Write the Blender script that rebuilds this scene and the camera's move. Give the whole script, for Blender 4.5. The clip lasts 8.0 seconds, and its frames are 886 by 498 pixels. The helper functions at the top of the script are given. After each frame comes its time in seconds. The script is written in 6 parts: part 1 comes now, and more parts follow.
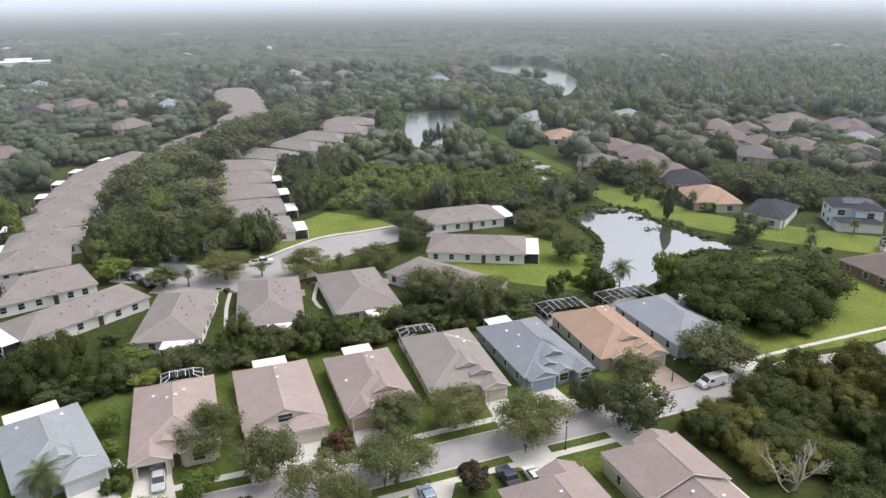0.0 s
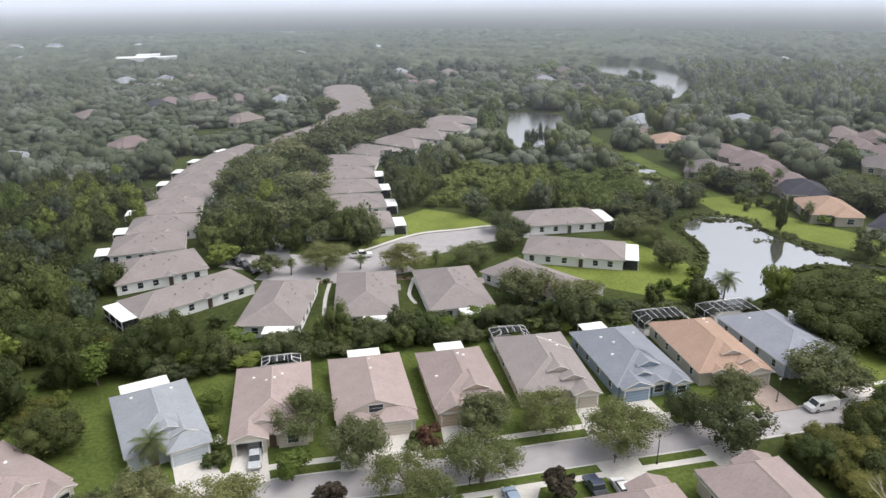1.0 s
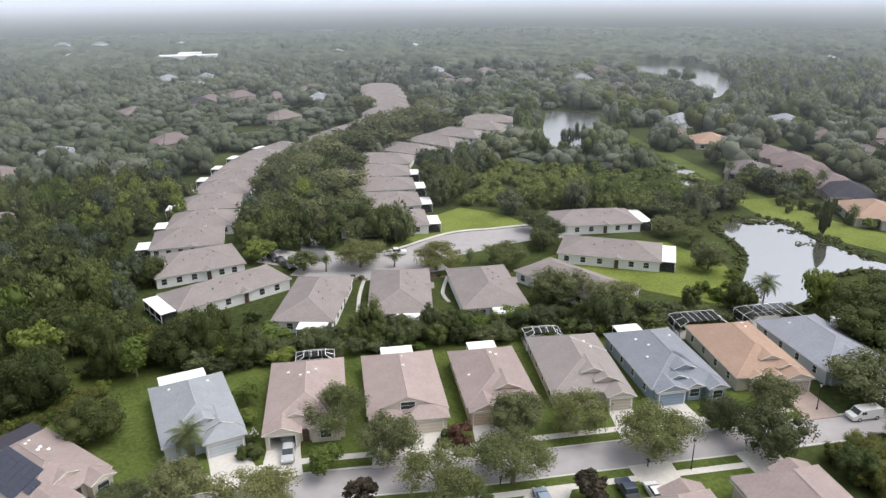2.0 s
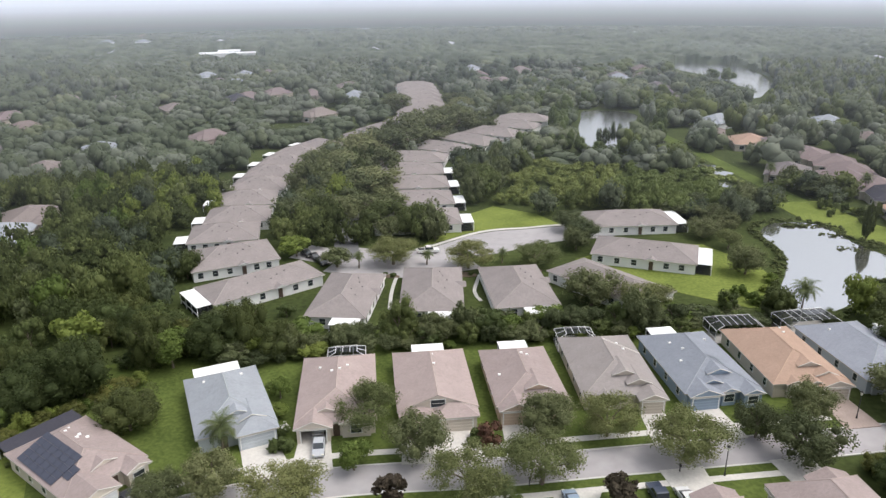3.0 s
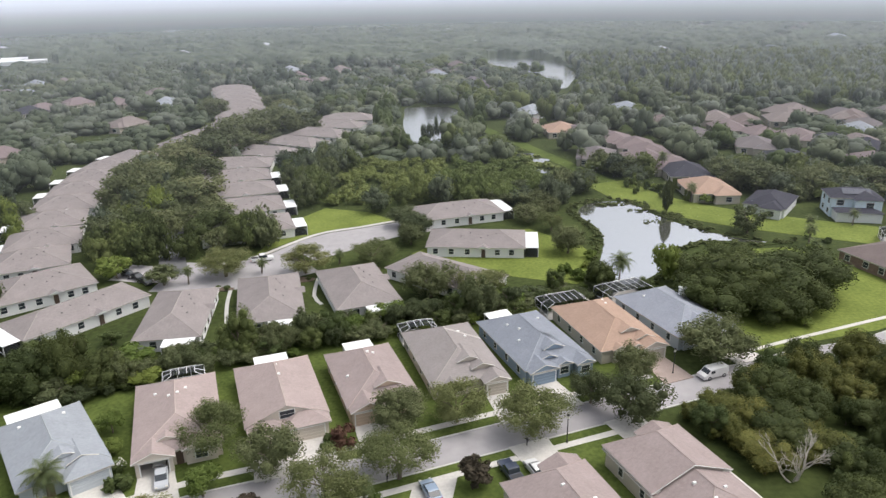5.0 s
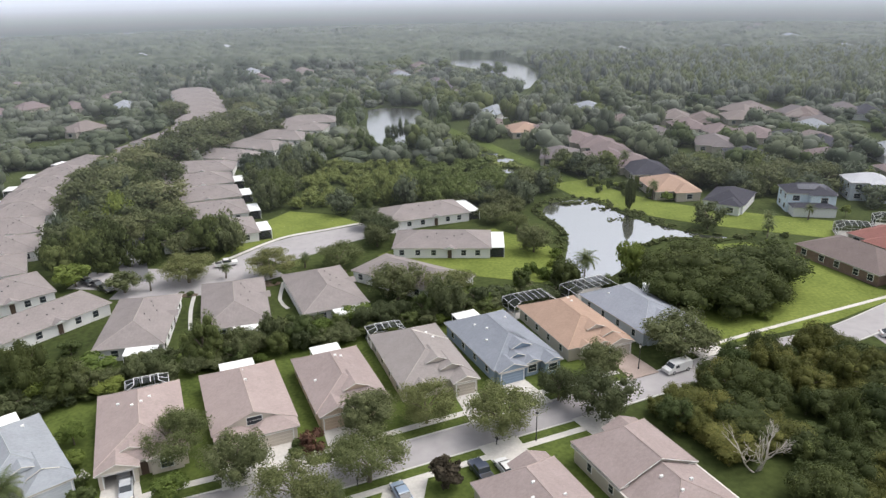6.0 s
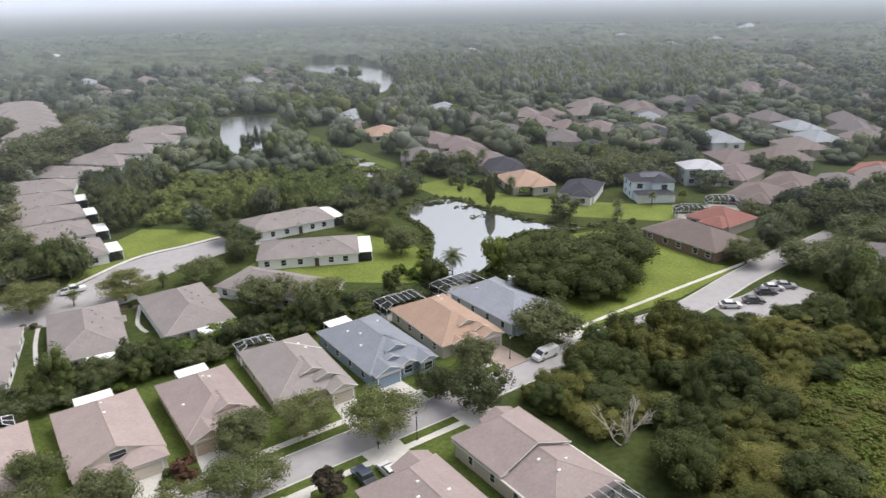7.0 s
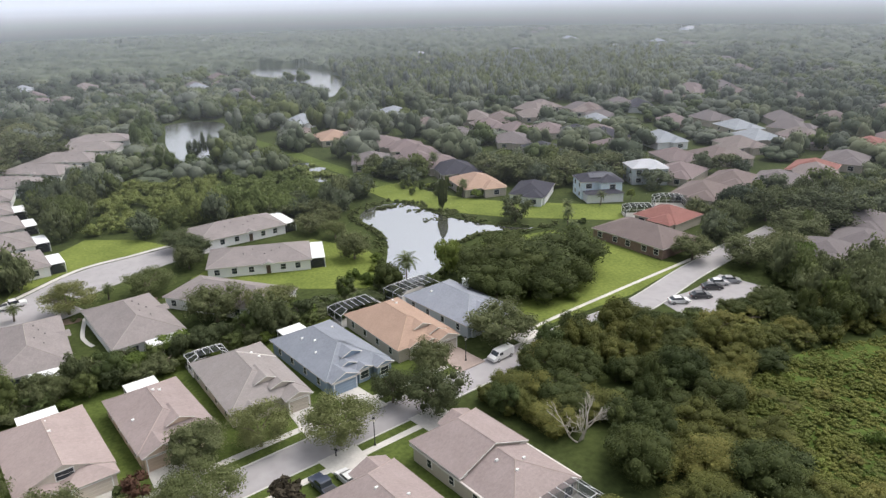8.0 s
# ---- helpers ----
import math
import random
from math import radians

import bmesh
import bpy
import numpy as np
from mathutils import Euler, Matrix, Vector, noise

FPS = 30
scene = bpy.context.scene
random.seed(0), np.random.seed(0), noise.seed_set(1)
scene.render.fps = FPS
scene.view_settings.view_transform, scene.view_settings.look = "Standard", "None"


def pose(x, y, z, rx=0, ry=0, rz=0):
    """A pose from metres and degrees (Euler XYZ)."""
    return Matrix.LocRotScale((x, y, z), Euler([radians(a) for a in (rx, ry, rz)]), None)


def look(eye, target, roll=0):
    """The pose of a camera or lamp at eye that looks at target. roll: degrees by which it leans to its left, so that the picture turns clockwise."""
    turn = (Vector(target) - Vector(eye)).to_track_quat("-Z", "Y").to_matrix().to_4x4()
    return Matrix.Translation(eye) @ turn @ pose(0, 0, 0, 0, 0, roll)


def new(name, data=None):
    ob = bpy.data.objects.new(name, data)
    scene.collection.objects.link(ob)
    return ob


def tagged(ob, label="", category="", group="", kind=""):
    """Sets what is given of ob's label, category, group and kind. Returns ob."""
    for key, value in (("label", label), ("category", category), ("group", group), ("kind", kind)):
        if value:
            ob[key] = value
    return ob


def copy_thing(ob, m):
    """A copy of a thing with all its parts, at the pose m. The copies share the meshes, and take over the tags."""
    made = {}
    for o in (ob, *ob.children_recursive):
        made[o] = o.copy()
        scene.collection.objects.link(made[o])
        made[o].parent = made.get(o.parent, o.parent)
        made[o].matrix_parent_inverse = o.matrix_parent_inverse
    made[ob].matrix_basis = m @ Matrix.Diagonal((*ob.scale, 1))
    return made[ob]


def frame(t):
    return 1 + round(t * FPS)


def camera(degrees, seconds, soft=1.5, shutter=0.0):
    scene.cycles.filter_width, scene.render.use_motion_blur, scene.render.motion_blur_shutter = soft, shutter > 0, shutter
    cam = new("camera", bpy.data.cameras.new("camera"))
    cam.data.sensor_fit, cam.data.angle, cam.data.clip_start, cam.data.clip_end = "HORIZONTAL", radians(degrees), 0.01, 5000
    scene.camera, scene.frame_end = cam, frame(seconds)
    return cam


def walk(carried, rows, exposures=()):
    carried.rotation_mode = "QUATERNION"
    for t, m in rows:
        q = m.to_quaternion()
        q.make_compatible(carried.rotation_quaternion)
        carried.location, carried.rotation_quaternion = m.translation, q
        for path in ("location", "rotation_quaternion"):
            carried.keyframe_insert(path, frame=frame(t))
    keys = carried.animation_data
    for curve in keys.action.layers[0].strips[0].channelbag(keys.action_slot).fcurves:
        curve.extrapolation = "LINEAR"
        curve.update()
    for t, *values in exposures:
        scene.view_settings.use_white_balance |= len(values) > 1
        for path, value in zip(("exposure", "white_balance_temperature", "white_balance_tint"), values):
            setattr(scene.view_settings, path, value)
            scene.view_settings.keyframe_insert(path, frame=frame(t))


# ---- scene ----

# ---------------------------------------------------------------- camera
EYE = 64.0
cam = camera(64.18, 8.0, soft=1.4, shutter=0.3)
TURN = [  # seconds, yaw, pitch, roll of the hovering camera
    (0.0, 0.00, -20.07, -0.38),
    (0.5, 3.32, -20.04, -0.45),
    (1.0, 8.29, -20.05, -0.47),
    (1.2, 9.15, -20.08, -0.53),
    (2.3, 11.95, -20.16, -0.66),
    (2.5, 12.47, -20.18, -0.66),
    (3.0, 14.04, -20.23, -0.70),
    (3.5, 15.39, -20.27, -0.77),
    (4.0, 11.12, -20.42, -0.84),
    (4.2, 6.35, -20.51, -0.97),
    (4.5, 2.58, -20.52, -1.09),
    (4.7, 1.50, -20.51, -1.07),
    (5.8, -2.80, -20.46, -1.03),
    (6.0, -2.94, -20.46, -1.07),
    (6.5, -8.57, -20.46, -1.14),
    (7.0, -14.36, -20.39, -1.19),
    (7.2, -16.12, -20.35, -1.07),
    (7.5, -18.20, -20.32, -1.24),
    (8.0, -18.39, -20.20, -1.21),
]
walk(cam, [(t, pose(0, 0, EYE, 0, 0, y) @ pose(0, 0, 0, 90 + p) @ pose(0, 0, 0, 0, 0, r)) for t, y, p, r in TURN],
     [(0.0, 0.36), (8.0, 0.36)])

# ---------------------------------------------------------------- light
world = bpy.data.worlds.new("overcast_sky")
scene.world = world
world.use_nodes = True
wn = world.node_tree
bg = wn.nodes["Background"]
sky = wn.nodes.new("ShaderNodeTexSky")
sky.sky_type = "NISHITA"
sky.sun_disc = False
sky.sun_elevation, sky.sun_rotation = radians(62), radians(75)
sky.air_density, sky.dust_density, sky.ozone_density = 1.2, 6.0, 1.0
grey = wn.nodes.new("ShaderNodeHueSaturation")
grey.inputs["Saturation"].default_value = 0.40
wn.links.new(sky.outputs[0], grey.inputs["Color"])
wn.links.new(grey.outputs[0], bg.inputs[0])
bg.inputs[1].default_value = 0.165
sun = bpy.data.lights.new("sun", "SUN")
sun.energy, sun.angle, sun.color = 0.65, radians(50), (1.0, 0.98, 0.95)
lamp = new("sun", sun)
lamp.matrix_world = look((0, 0, 0), (-0.45, 0.18, -0.86))


# ---------------------------------------------------------------- materials
def mat(name, colour, rough=0.85, metal=0.0, spread=0.18, scale=0.6, fine=6.0, bump=0.0, spec=0.3, per_object=0.0, tone=None):
    """A surface with coarse stains and fine grain round one base colour."""
    m = bpy.data.materials.new(name)
    m.use_nodes = True
    n, l = m.node_tree.nodes, m.node_tree.links
    p = n["Principled BSDF"]
    p.inputs["Roughness"].default_value, p.inputs["Metallic"].default_value = rough, metal
    p.inputs["Specular IOR Level"].default_value = spec
    co = n.new("ShaderNodeTexCoord")
    big, small = n.new("ShaderNodeTexNoise"), n.new("ShaderNodeTexNoise")
    big.inputs["Scale"].default_value, small.inputs["Scale"].default_value = scale, fine
    big.inputs["Detail"].default_value, small.inputs["Detail"].default_value = 5, 3
    l.new(co.outputs["Object"], big.inputs["Vector"])
    l.new(co.outputs["Object"], small.inputs["Vector"])
    mix = n.new("ShaderNodeMix")
    mix.data_type = "RGBA"
    add = n.new("ShaderNodeMath")
    add.operation = "ADD"
    l.new(big.outputs["Fac"], add.inputs[0])
    l.new(small.outputs["Fac"], add.inputs[1])
    half = n.new("ShaderNodeMapRange")
    half.inputs["From Min"].default_value, half.inputs["From Max"].default_value = 0.65, 1.35
    l.new(add.outputs[0], half.inputs["Value"])
    l.new(half.outputs["Result"], mix.inputs["Factor"])
    c = Vector(colour)
    tone = Vector(tone) if tone else c * (1 + spread)
    mix.inputs["A"].default_value = (*(c * (1 - spread)), 1)
    mix.inputs["B"].default_value = (*tone, 1)
    out = mix.outputs["Result"]
    if per_object:
        info, hsv, rng = n.new("ShaderNodeObjectInfo"), n.new("ShaderNodeHueSaturation"), n.new("ShaderNodeMapRange")
        rng.inputs["To Min"].default_value, rng.inputs["To Max"].default_value = 1 - per_object, 1 + per_object
        l.new(info.outputs["Random"], rng.inputs["Value"])
        l.new(rng.outputs["Result"], hsv.inputs["Value"])
        l.new(out, hsv.inputs["Color"])
        out = hsv.outputs["Color"]
    l.new(out, p.inputs["Base Color"])
    if bump:
        b = n.new("ShaderNodeBump")
        b.inputs["Strength"].default_value, b.inputs["Distance"].default_value = bump, 0.05
        l.new(small.outputs["Fac"], b.inputs["Height"])
        l.new(b.outputs["Normal"], p.inputs["Normal"])
    return m


def shingle(name, colour):
    """Asphalt shingles: weathered patches, tab-to-tab variation in courses, streaks."""
    m = mat(name, colour, 0.92, spread=0.11, scale=0.30, fine=2.2, bump=0.08, spec=0.15)
    n, l = m.node_tree.nodes, m.node_tree.links
    p = n["Principled BSDF"]
    src = p.inputs["Base Color"].links[0].from_socket
    co = n.new("ShaderNodeTexCoord")
    brick = n.new("ShaderNodeTexBrick")
    brick.inputs["Scale"].default_value = 1.0
    brick.inputs["Brick Width"].default_value, brick.inputs["Row Height"].default_value = 0.45, 0.16
    brick.inputs["Mortar Size"].default_value = 0.012
    brick.inputs["Color1"].default_value, brick.inputs["Color2"].default_value = (0.95, 0.95, 0.95, 1), (1.05, 1.04, 1.04, 1)
    brick.inputs["Mortar"].default_value = (0.88, 0.88, 0.88, 1)
    l.new(co.outputs["Object"], brick.inputs["Vector"])
    mul = n.new("ShaderNodeMix")
    mul.data_type, mul.blend_type = "RGBA", "MULTIPLY"
    mul.inputs["Factor"].default_value = 1.0
    l.new(src, mul.inputs["A"])
    l.new(brick.outputs["Color"], mul.inputs["B"])
    l.new(mul.outputs["Result"], p.inputs["Base Color"])
    return m


def leafy(name, dark, light, per_object=0.25, rough=0.7, grain=0.42, clumps=None):
    """Foliage: each leaf clump and each plant takes its own tone."""
    m = bpy.data.materials.new(name)
    m.use_nodes = True
    n, l = m.node_tree.nodes, m.node_tree.links
    p = n["Principled BSDF"]
    p.inputs["Roughness"].default_value = rough
    p.inputs["Specular IOR Level"].default_value = 0.2
    geo, info = n.new("ShaderNodeNewGeometry"), n.new("ShaderNodeObjectInfo")
    noise_tex, co = n.new("ShaderNodeTexNoise"), n.new("ShaderNodeTexCoord")
    noise_tex.inputs["Scale"].default_value = 0.016
    noise_tex.inputs["Detail"].default_value, noise_tex.inputs["Roughness"].default_value = 5, 0.72
    l.new(geo.outputs["Position"], noise_tex.inputs["Vector"])
    add = n.new("ShaderNodeMath")
    add.operation = "MULTIPLY_ADD"
    add.inputs[1].default_value = grain
    l.new(geo.outputs["Random Per Island"], add.inputs[0])
    sub = n.new("ShaderNodeMath")
    sub.operation = "MULTIPLY_ADD"
    sub.inputs[1].default_value, sub.inputs[2].default_value = 1.3, -0.36 + (0.42 - grain) / 2
    l.new(noise_tex.outputs["Fac"], sub.inputs[0])
    l.new(sub.outputs[0], add.inputs[2])
    mix = n.new("ShaderNodeMix")
    mix.data_type = "RGBA"
    mix.inputs["A"].default_value, mix.inputs["B"].default_value = (*dark, 1), (*light, 1)
    if clumps:  # one joined sheet: crowns differ by cells, twigs by fine noise
        cells, fine = n.new("ShaderNodeTexVoronoi"), n.new("ShaderNodeTexNoise")
        cells.inputs["Scale"].default_value, fine.inputs["Scale"].default_value = clumps[0], 0.45
        fine.inputs["Detail"].default_value = 4
        one, two = n.new("ShaderNodeMath"), n.new("ShaderNodeMath")
        one.operation = two.operation = "MULTIPLY_ADD"
        one.inputs[1].default_value = two.inputs[1].default_value = clumps[1]
        two.inputs[2].default_value = -clumps[1]
        split = n.new("ShaderNodeSeparateColor")
        l.new(geo.outputs["Position"], cells.inputs["Vector"])
        l.new(geo.outputs["Position"], fine.inputs["Vector"])
        l.new(cells.outputs["Color"], split.inputs["Color"])
        l.new(split.outputs["Red"], one.inputs[0])
        l.new(sub.outputs[0], one.inputs[2])
        l.new(fine.outputs["Fac"], two.inputs[0])
        l.new(one.outputs[0], add.inputs[0])
        add.inputs[1].default_value = 1.0
        l.new(two.outputs[0], add.inputs[2])
    l.new(add.outputs[0], mix.inputs["Factor"])
    hsv, rng, hue = n.new("ShaderNodeHueSaturation"), n.new("ShaderNodeMapRange"), n.new("ShaderNodeMapRange")
    rng.inputs["To Min"].default_value, rng.inputs["To Max"].default_value = 1 - per_object, 1 + per_object
    hue.inputs["To Min"].default_value, hue.inputs["To Max"].default_value = 0.515, 0.485
    l.new(info.outputs["Random"], rng.inputs["Value"])
    l.new(info.outputs["Random"], hue.inputs["Value"])
    l.new(rng.outputs["Result"], hsv.inputs["Value"])
    l.new(hue.outputs["Result"], hsv.inputs["Hue"])
    l.new(mix.outputs["Result"], hsv.inputs["Color"])
    l.new(hsv.outputs["Color"], p.inputs["Base Color"])
    through_leaf, both = n.new("ShaderNodeBsdfTranslucent"), n.new("ShaderNodeMixShader")
    both.inputs[0].default_value = 0.32
    l.new(hsv.outputs["Color"], through_leaf.inputs["Color"])
    l.new(p.outputs[0], both.inputs[1])
    l.new(through_leaf.outputs[0], both.inputs[2])
    l.new(both.outputs[0], n["Material Output"].inputs["Surface"])
    return m


M = {
    "grass": mat("grass", (0.138, 0.180, 0.040), 0.95, spread=0.32, scale=0.10, fine=1.3, bump=0.25, spec=0.1, tone=(0.200, 0.242, 0.060)),
    # darker copy of grass: the shade between houses is put into its colour
    "shaded_grass": mat("shade_darkened_grass", (0.070, 0.102, 0.026), 0.95, spread=0.35, scale=0.12, fine=1.5, bump=0.3, spec=0.1, tone=(0.120, 0.155, 0.040)),
    "under": mat("undergrowth", (0.040, 0.058, 0.020), 0.95, spread=0.4, scale=0.06, fine=0.9, bump=0.6, spec=0.1, tone=(0.075, 0.095, 0.030)),
    "meadow": mat("vine_meadow", (0.060, 0.100, 0.022), 0.95, spread=0.4, scale=0.15, fine=1.2, bump=0.8, spec=0.1, tone=(0.110, 0.155, 0.035)),
    "asphalt": mat("asphalt", (0.33, 0.315, 0.322), 0.9, spread=0.07, scale=0.07, fine=0.5, bump=0.03, tone=(0.375, 0.36, 0.367)),
    "dark_asphalt": mat("dark_asphalt", (0.14, 0.14, 0.145), 0.9, spread=0.15, scale=0.1, fine=2.5, bump=0.15),
    "concrete": mat("concrete", (0.55, 0.53, 0.50), 0.9, spread=0.14, scale=0.25, fine=2.5, bump=0.12),
    "pavers": mat("brick_pavers", (0.36, 0.29, 0.26), 0.9, spread=0.2, scale=0.4, fine=5, bump=0.2),
    "kerb": mat("kerb_concrete", (0.50, 0.49, 0.47), 0.9, spread=0.12, scale=0.4, fine=3),
    "sand": mat("mulch", (0.13, 0.10, 0.075), 0.95, spread=0.3, scale=0.5, fine=4, bump=0.5),
    "white": mat("white_paint", (0.80, 0.80, 0.79), 0.55, spread=0.04, scale=0.5, fine=5),
    "trim": mat("trim_paint", (0.60, 0.57, 0.53), 0.7, spread=0.08, scale=0.8, fine=5),
    "white_roof": mat("white_roof_panel", (0.82, 0.83, 0.84), 0.5, spread=0.05, scale=0.3, fine=2),
    "frame": mat("white_metal", (0.78, 0.78, 0.78), 0.45, spread=0.04),
    "bark": mat("bark", (0.16, 0.13, 0.105), 0.95, spread=0.3, scale=2, fine=12, bump=0.6),
    "dead": mat("bare_dead_wood", (0.50, 0.46, 0.41), 0.9, spread=0.2, scale=1.5, fine=9, bump=0.4),
    "iron": mat("black_iron", (0.03, 0.03, 0.032), 0.5, spread=0.1),
    "rubber": mat("rubber", (0.02, 0.02, 0.02), 0.9),
    "rim": mat("alloy", (0.5, 0.5, 0.51), 0.35, 0.8),
    "glass": mat("dark_window_glass", (0.035, 0.042, 0.05), 0.12, spread=0.1, spec=0.6),
    "solar": mat("solar_cells", (0.060, 0.066, 0.092), 0.45, spread=0.12, scale=1.2, fine=8, spec=0.25),
    "lamp_glass": mat("lantern_glass", (0.6, 0.58, 0.5), 0.3),
    "red": mat("red_lens", (0.35, 0.02, 0.02), 0.3),
    "door": mat("front_door", (0.10, 0.07, 0.055), 0.5, spread=0.15, scale=2),
    "black": mat("shaded_opening", (0.05, 0.05, 0.055), 0.9),
    "flower": mat("white_blossom", (0.75, 0.73, 0.70), 0.8),
    "brickwall": mat("brown_brick", (0.22, 0.15, 0.125), 0.9, spread=0.25, scale=1.5, fine=9, bump=0.3),
}
ROOF_TONE = {
    "pink": (0.345, 0.283, 0.258), "rose": (0.305, 0.252, 0.232), "taupe": (0.275, 0.250, 0.232), "villa": (0.252, 0.226, 0.212),
    "blue": (0.228, 0.247, 0.272), "pale": (0.290, 0.312, 0.325), "orange": (0.365, 0.258, 0.192), "slate": (0.055, 0.055, 0.066),
    "dusty": (0.200, 0.162, 0.155), "sandy": (0.212, 0.182, 0.166), "ash": (0.170, 0.152, 0.148), "brown": (0.180, 0.147, 0.134),
    "dove": (0.270, 0.288, 0.315), "red": (0.255, 0.122, 0.102), "tan": (0.300, 0.252, 0.220), "white": (0.46, 0.47, 0.48)}
ROOF = {k: shingle("shingles_" + k, (c[0], c[1], c[2] * 1.05)) for k, c in ROOF_TONE.items()}
CAP = {ROOF[k]: mat("ridge_" + k, [v * 1.18 for v in c], 0.9, spread=0.1) for k, c in ROOF_TONE.items()}
WALL = {k: mat("stucco_" + k, c, 0.9, spread=0.07, scale=0.35, fine=7, bump=0.2) for k, c in {
    "cream": (0.60, 0.54, 0.47), "peach": (0.56, 0.44, 0.34), "blue": (0.26, 0.33, 0.42), "pale": (0.50, 0.54, 0.58), "tan": (0.50, 0.45, 0.39),
    "villa": (0.72, 0.72, 0.72), "white": (0.70, 0.71, 0.72), "beige": (0.46, 0.42, 0.36), "sky": (0.66, 0.76, 0.83)}.items()}
WALL["brick"] = M["brickwall"]
LEAF = {
    "oak": leafy("oak_leaves", (0.072, 0.090, 0.042), (0.158, 0.180, 0.085), grain=0.30),
    "street": leafy("street_tree_leaves", (0.094, 0.111, 0.046), (0.248, 0.268, 0.112), 0.15, grain=0.30),
    "wood": leafy("woodland_leaves", (0.060, 0.082, 0.028), (0.150, 0.182, 0.064)),
    "dark": leafy("dense_dark_leaves", (0.038, 0.052, 0.018), (0.106, 0.130, 0.043)),
    "olive": leafy("yellow_green_leaves", (0.046, 0.055, 0.015), (0.248, 0.248, 0.070)),
    "lime": leafy("bright_green_leaves", (0.090, 0.128, 0.028), (0.205, 0.256, 0.064)),
    "maroon": leafy("dark_maroon_leaves", (0.045, 0.034, 0.026), (0.095, 0.078, 0.054), 0.1),
    "rust": leafy("rusty_red_leaves", (0.09, 0.045, 0.035), (0.16, 0.10, 0.06), 0.1),
    "palm": leafy("palm_fronds", (0.080, 0.105, 0.042), (0.165, 0.190, 0.085), 0.15),
    "reed": leafy("reeds", (0.090, 0.105, 0.036), (0.165, 0.180, 0.070), 0.2),
    "live": leafy("live_oak_leaves", (0.074, 0.090, 0.042), (0.200, 0.218, 0.102), 0.3, grain=0.28),
    "marsh": leafy("wetland_scrub_leaves", (0.105, 0.138, 0.044), (0.225, 0.268, 0.092), grain=0.28),
    # oak green paled and greyed: haze of the distance put into the colour
    "moss": leafy("hazed_oak_leaves", (0.112, 0.132, 0.080), (0.205, 0.230, 0.138), grain=0.14),
    "vine": leafy("vine_leaves", (0.080, 0.104, 0.024), (0.205, 0.215, 0.056), grain=0.0, clumps=(0.22, 0.55)),
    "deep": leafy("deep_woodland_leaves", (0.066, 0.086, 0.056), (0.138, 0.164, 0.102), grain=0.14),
    "canopy": leafy("distant_canopy_leaves", (0.060, 0.080, 0.052), (0.195, 0.224, 0.148), grain=0.0, clumps=(0.075, 0.6)),
    # paler, bluer green with distance haze mixed into the base colour
    "far": leafy("hazed_far_leaves", (0.106, 0.126, 0.096), (0.190, 0.212, 0.160), grain=0.12),
}


def water_mat(name="pond_water", rough=0.05, mirror=0.68):
    """Still, silty water: a faintly rippled mirror over a dark bed."""
    m = bpy.data.materials.new(name)
    m.use_nodes = True
    n, l = m.node_tree.nodes, m.node_tree.links
    p = n["Principled BSDF"]
    p.inputs["Base Color"].default_value = (0.10, 0.10, 0.095, 1)
    p.inputs["Roughness"].default_value = 0.5
    g, mix = n.new("ShaderNodeBsdfGlossy"), n.new("ShaderNodeMixShader")
    g.inputs["Roughness"].default_value = rough
    g.inputs["Color"].default_value = (0.93, 0.93, 0.95, 1)
    mix.inputs[0].default_value = mirror
    t, b, co = n.new("ShaderNodeTexNoise"), n.new("ShaderNodeBump"), n.new("ShaderNodeTexCoord")
    t.inputs["Scale"].default_value, t.inputs["Detail"].default_value = 0.8, 4
    b.inputs["Strength"].default_value, b.inputs["Distance"].default_value = 0.05, 0.1
    l.new(co.outputs["Object"], t.inputs["Vector"])
    l.new(t.outputs["Fac"], b.inputs["Height"])
    l.new(b.outputs["Normal"], g.inputs["Normal"])
    l.new(p.outputs[0], mix.inputs[1])
    l.new(g.outputs[0], mix.inputs[2])
    l.new(mix.outputs[0], n["Material Output"].inputs["Surface"])
    return m


def screen_mat():
    """Insect screen: a fine dark mesh that lets most light through."""
    m = bpy.data.materials.new("insect_screen")
    m.use_nodes = True
    n, l = m.node_tree.nodes, m.node_tree.links
    mix, tr, di = n.new("ShaderNodeMixShader"), n.new("ShaderNodeBsdfTransparent"), n.new("ShaderNodeBsdfDiffuse")
    di.inputs["Color"].default_value = (0.06, 0.065, 0.07, 1)
    mix.inputs[0].default_value = 0.5
    l.new(tr.outputs[0], mix.inputs[1])
    l.new(di.outputs[0], mix.inputs[2])
    l.new(mix.outputs[0], n["Material Output"].inputs["Surface"])
    return m


M["water"], M["lake"], M["screen"] = water_mat(), water_mat("rippled_lake_water", 0.2, 0.88), screen_mat()


def paint(name, colour):
    m = mat(name, colour, 0.3, spread=0.05, spec=0.5)
    m.node_tree.nodes["Principled BSDF"].inputs["Coat Weight"].default_value = 0.5
    return m


